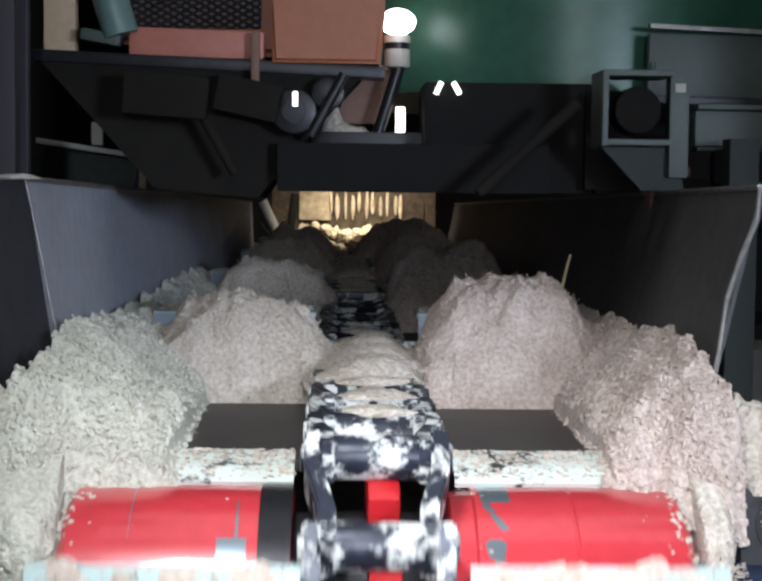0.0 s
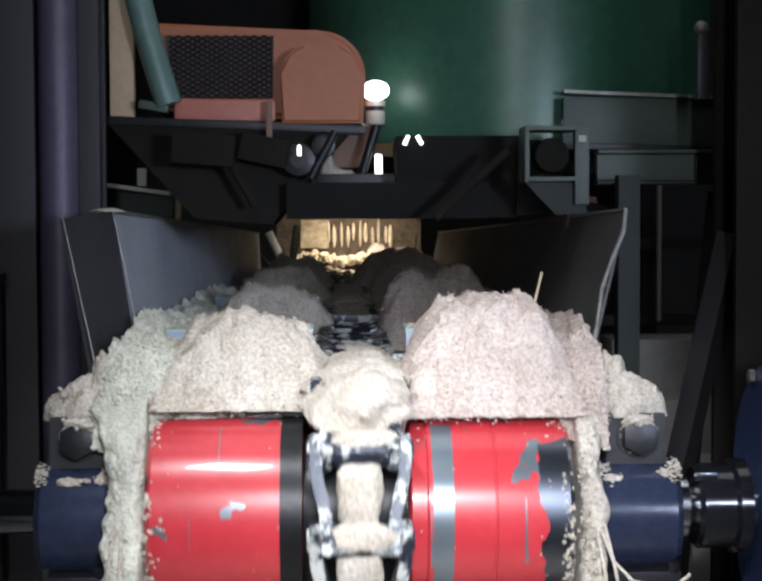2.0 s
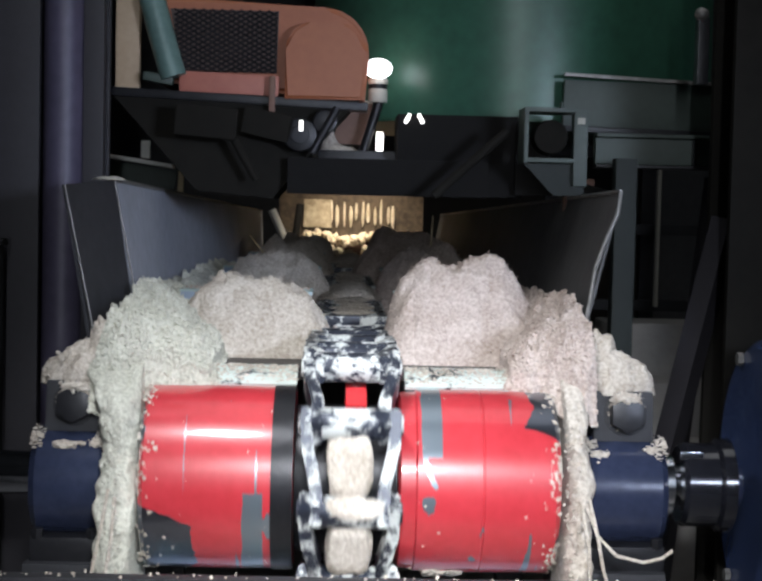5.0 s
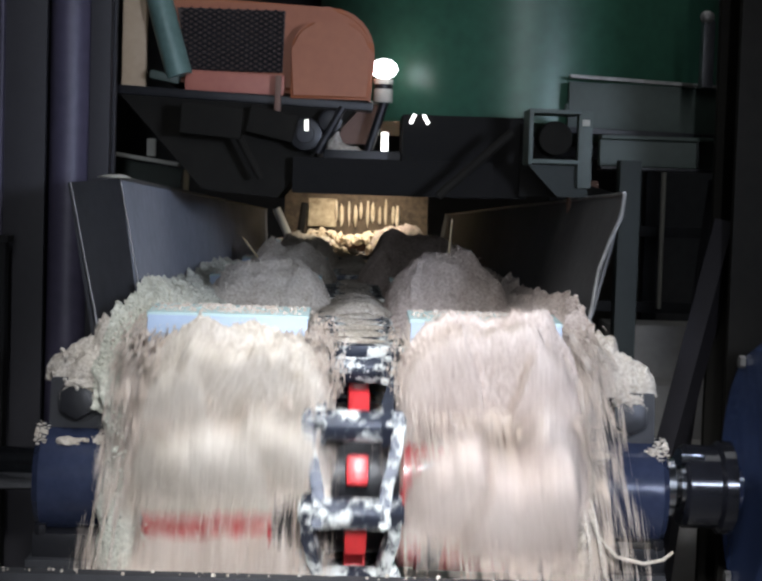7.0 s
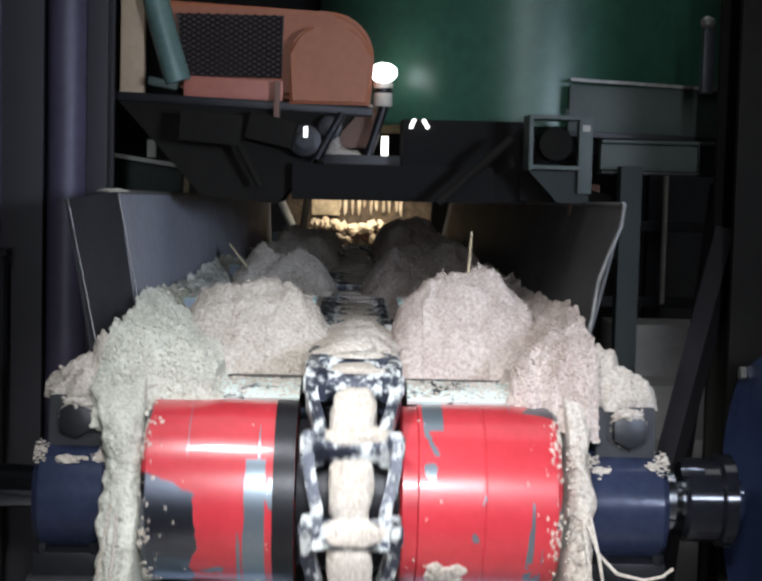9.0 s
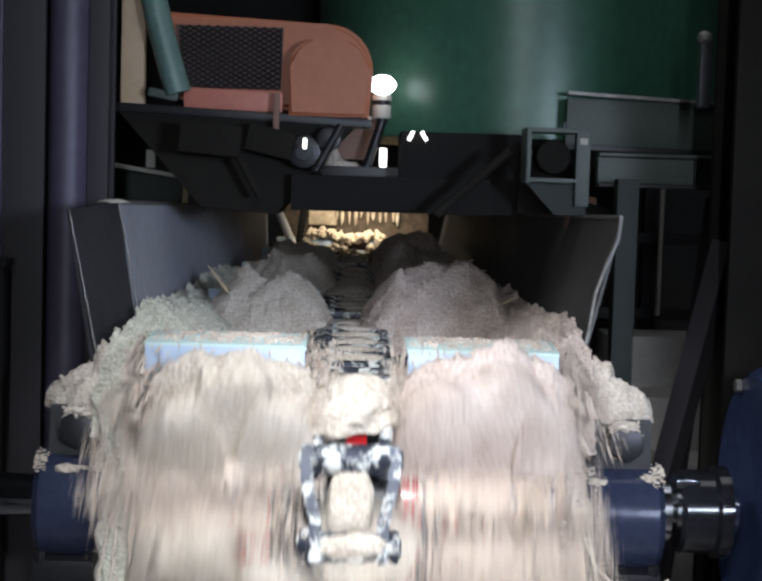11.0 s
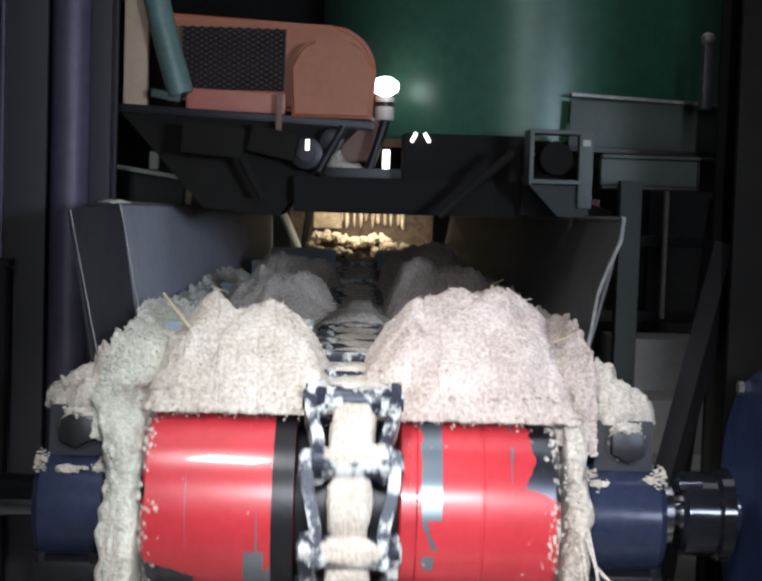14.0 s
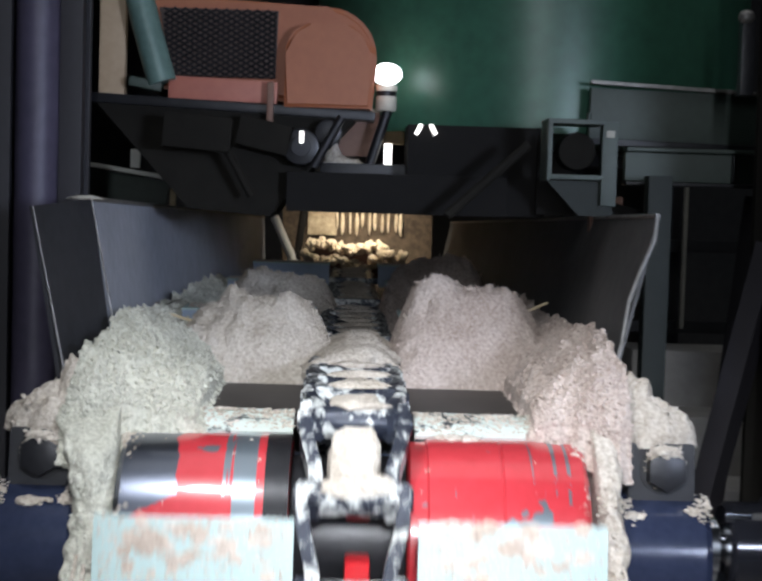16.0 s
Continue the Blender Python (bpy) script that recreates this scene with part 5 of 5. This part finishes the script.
for k, tk in enumerate(FLIGHT_TIMES):
    if tk < 0 or k > 7:
        continue
    for side in (0, 1):
        length = {2: (0.40, 0.46), 3: (0.33, 0.44), 4: (0.44, 0.46)}.get(k, (0.42, 0.44))[side]
        x = (-0.275, 0.345)[side]
        half, tall, skew = (0.245, 0.222, 0.05 - 0.08 * (k % 3)) if side == 0 else (0.240, 0.280, -0.12 + 0.13 * (k % 3))
        if k == 5 and side == 1:
            x, half, skew = 0.305, 0.285, 0.10
        whole = tk > 18
        cuts = 1 if whole else 7
        label = "greyish pale heap of damp fibre carried on the trough bed" if side == 0 else "pinkish pale heap of damp fibre carried on the trough bed"
        for i in range(cuts):
            s0, s1 = -0.07 + (length + 0.07) * i / cuts, -0.07 + (length + 0.07) * (i + 1) / cuts
            many = 1 if whole else 5 if i >= cuts - 2 else 3
            edges = [-1.0] + [-1 + 2 * e / many + rng.uniform(-0.35, 0.35) / many for e in range(1, many)] + [1.0]
            for x0, x1 in zip(edges, edges[1:]):
                bm = heap_piece(x0, x1, s0, s1, length, half, tall, skew, k * 2 + side + 1, 0.0 if i == cuts - 1 else 0.05)
                ob = tagged(finish("pulp_lump", bm, (M_PULP, M_PULP_PINK)[side]), label, "fibre heap", group="carried fibre heaps", kind="stuff")
                riders.append((ob, tk, (s0 + s1) / 2, x, 0.0, rng.uniform(0.42, 0.66) - (0.10 if i >= cuts - 2 else 0.0), rng.uniform(-12, 12)))
        if side == 0 and k in (2, 4, 6):
            for i in range(5):
                lead = 0.06 + 0.11 * i
                ob = place_mesh("pulp_lump", SADDLE[i % 2])
                tagged(ob, "pale fibre lying over the chain", "fibre heap", group="carried fibre heaps")
                riders.append((ob, tk, lead, MID, 0.05, rng.uniform(0.25, 0.6), rng.uniform(-12, 12)))
        if -1 < tk < 15.5:
            for i in range(9):
                ob = place_mesh("pulp_strand", STRANDS[(i + side) % 4])
                tagged(ob, "thin veil of trailing pale fibre strands", "fibre clump", group="falling fibre clumps", kind="stuff")
                riders.append((ob, tk, 0.02 - 0.014 * i, x + rng.uniform(-0.03, 0.03), 0.03, rng.uniform(0.75, 1.05), rng.uniform(-10, 6)))
            for i in range(16):
                ob = place_mesh("pulp_shred", SHREDS[(i + side) % 4])
                tagged(ob, "small torn sheet of falling pale fibre crumbs", "fibre clump", group="falling fibre clumps", kind="stuff")
                riders.append((ob, tk, length - 0.06 - 0.14 * i / 15, x + rng.uniform(-0.03, 0.01) * (1 if side else -1) + math.copysign(0.05 * rng.random() ** 2, x), 0.0, rng.uniform(0.16, 0.52), rng.uniform(-6, 12)))
            for i in range(36):
                lead = length - 0.13 - (length - 0.07) * i / 35
                ob = place_mesh("pulp_streak", STREAKS[(i + 3 * side) % 6]) if i < 31 else place_mesh("pulp_strand", STRANDS[(i + side) % 4])
                tagged(ob, "ragged sheet of falling pale fibre crumbs", "fibre clump", group="falling fibre clumps", kind="stuff")
                riders.append((ob, tk, lead, x + rng.uniform(-0.02, 0.02) + math.copysign(0.045 * rng.random() ** 2, x), 0.051 + 0.10 * min(1.0, i / 14) * rng.random(), rng.uniform(0.14, 0.50), rng.uniform(-12, 12)))


# straws that stick in two of the carried heaps
for tk, lead, x, foot, tip in ((FLIGHT_TIMES[2], 0.20, 0.315, (0.13, 0.0, 0.10), (0.19, 0.04, 0.33)), (FLIGHT_TIMES[4], 0.22, 0.315, (0.02, 0.0, 0.16), (0.035, 0.02, 0.40)),
                               (FLIGHT_TIMES[5], 0.25, -0.285, (-0.10, 0.0, 0.14), (-0.2, -0.02, 0.27)), (FLIGHT_TIMES[5], 0.16, 0.345, (0.0, 0.0, 0.20), (0.03, -0.02, 0.31)),
                               (FLIGHT_TIMES[5], 0.20, 0.345, (0.16, 0.0, 0.15), (0.25, -0.03, 0.19)), (FLIGHT_TIMES[5], 0.22, -0.285, (-0.16, 0.0, 0.10), (-0.25, 0.0, 0.13)),
                               (FLIGHT_TIMES[6], 0.18, 0.345, (0.12, 0.0, 0.18), (0.23, 0.0, 0.23)), (FLIGHT_TIMES[6], 0.20, -0.285, (-0.14, 0.0, 0.14), (-0.24, 0.0, 0.17))):
    ob = finish("straw", cyl(bmesh.new(), 0.006, foot, tip, 7, 0.003), M_STRAW)
    tagged(ob, "thin pale straw stuck in the carried fibre", "straw", group="straws in the fibre")
    riders.append((ob, tk, lead, x, 0.0, 0.7, 8))


# a spike of matted fibre that stands over the chain as the first heap goes over
ob = finish("fibre_spike", lump(bmesh.new(), (0.022, 0.022, 0.29), 15, 0.5, (0, 0, 0), 4), M_PULP)
for v in ob.data.vertices:
    v.co.x *= 1.5 - v.co.z * 4.4
    v.co.y *= 1.5 - v.co.z * 4.4
tagged(ob, "tapering spike of matted pale fibre over the chain", "fibre clump")
spike = (ob, FLIGHT_TIMES[2], -0.02, -0.02, 0.06, 0.5, 5)


def rider_pose(t, tk, lead, x, lift, release, tilt):
    """Rides the bed, turns with the drum, then falls freely into the heap below."""
    u = (tk - t) * SPEED - lead
    base = BED - AXIS.z + lift
    if u >= 0:
        sunk = max(0.35, 1 - u / 0.12) if lift > 0.05 else 1.0
        return pose(x, u, BED + lift * sunk, 0, 0, 0)
    a = -u / R_PITCH
    if a <= release:
        return pose(x, -base * math.sin(a), AXIS.z + base * math.cos(a), math.degrees(a), 0, 0)
    dt = (a - release) * R_PITCH / SPEED
    y, z = -base * math.sin(release), AXIS.z + base * math.cos(release)
    vy, vz = -0.45 * math.cos(release), -0.45 * math.sin(release)
    end = 0.12
    fall = dt
    zz = z + vz * dt - 4.2 * dt * dt
    if zz < end:
        fall = (vz + math.sqrt(vz * vz + 16.8 * (z - end))) / 8.4
        zz = end
    spin = math.degrees(release) + min(30, 90 * min(dt, fall))
    return pose(x * (1 + 0.12 * min(fall, 0.5)) + math.copysign(max(0.0, tilt) * 0.032, x) * min(fall, 0.5), y + vy * fall, zz, spin, 0, 0.6 * tilt * min(1, fall * 3))


def motions():
    # drum
    rows = []
    for i in range(33):
        t = i * 0.5
        rows.append((t, Matrix.Translation(AXIS) @ Matrix.Rotation(t * SPEED / R_PITCH, 4, "X")))
    walk(drum, rows)
    for ob, tp in links:
        rows = []
        t = 0.0
        while t < 16.001:
            u = (tp - t) * SPEED
            rows.append((t, link_pose(u)))
            step = 0.1 if -1.05 < u < 0.12 else 0.5
            t = round(t + step, 3)
        walk(ob, rows)
    for ob, tp in zip(flights, FLIGHT_TIMES):
        rows = []
        t = 0.0
        while t < 16.001:
            u = (tp - t) * SPEED
            rows.append((t, link_pose(u) @ pose(0, -0.027, 0)))
            t = round(t + (0.1 if -1.05 < u < 0.12 else 0.5), 3)
        walk(ob, rows)
    # the spike lies in the fibre until its link goes over the drum, then stands up
    rows = []
    for i in range(161):
        t = i * 0.1
        lie = 90 * (1 - min(1, max(0, (t - 2.45) / 0.35)))
        rows.append((t, rider_pose(t, *spike[1:]) @ pose(0, 0, 0, -lie, 0, 0)))
    walk(spike[0], rows)
    for ob, tk, lead, x, lift, release, tilt in riders:
        rows = []
        t = 0.0
        while t < 16.001:
            u = (tk - t) * SPEED - lead
            rows.append((t, rider_pose(t, tk, lead, x, lift, release, tilt)))
            fine = -0.62 < u < 0.06
            t = round(t + (1 / 15 if fine else 0.5), 4)
            if not fine and u > 0 and (tk - t) * SPEED - lead < 0.06:
                t = round(min(t, max(t - 0.5 + 1 / 15, tk - (lead + 0.055) / SPEED)), 4)
        if rows[-1][0] < 15.999:
            rows.append((16.0, rider_pose(16.0, tk, lead, x, lift, release, tilt)))
        walk(ob, rows)


motions()
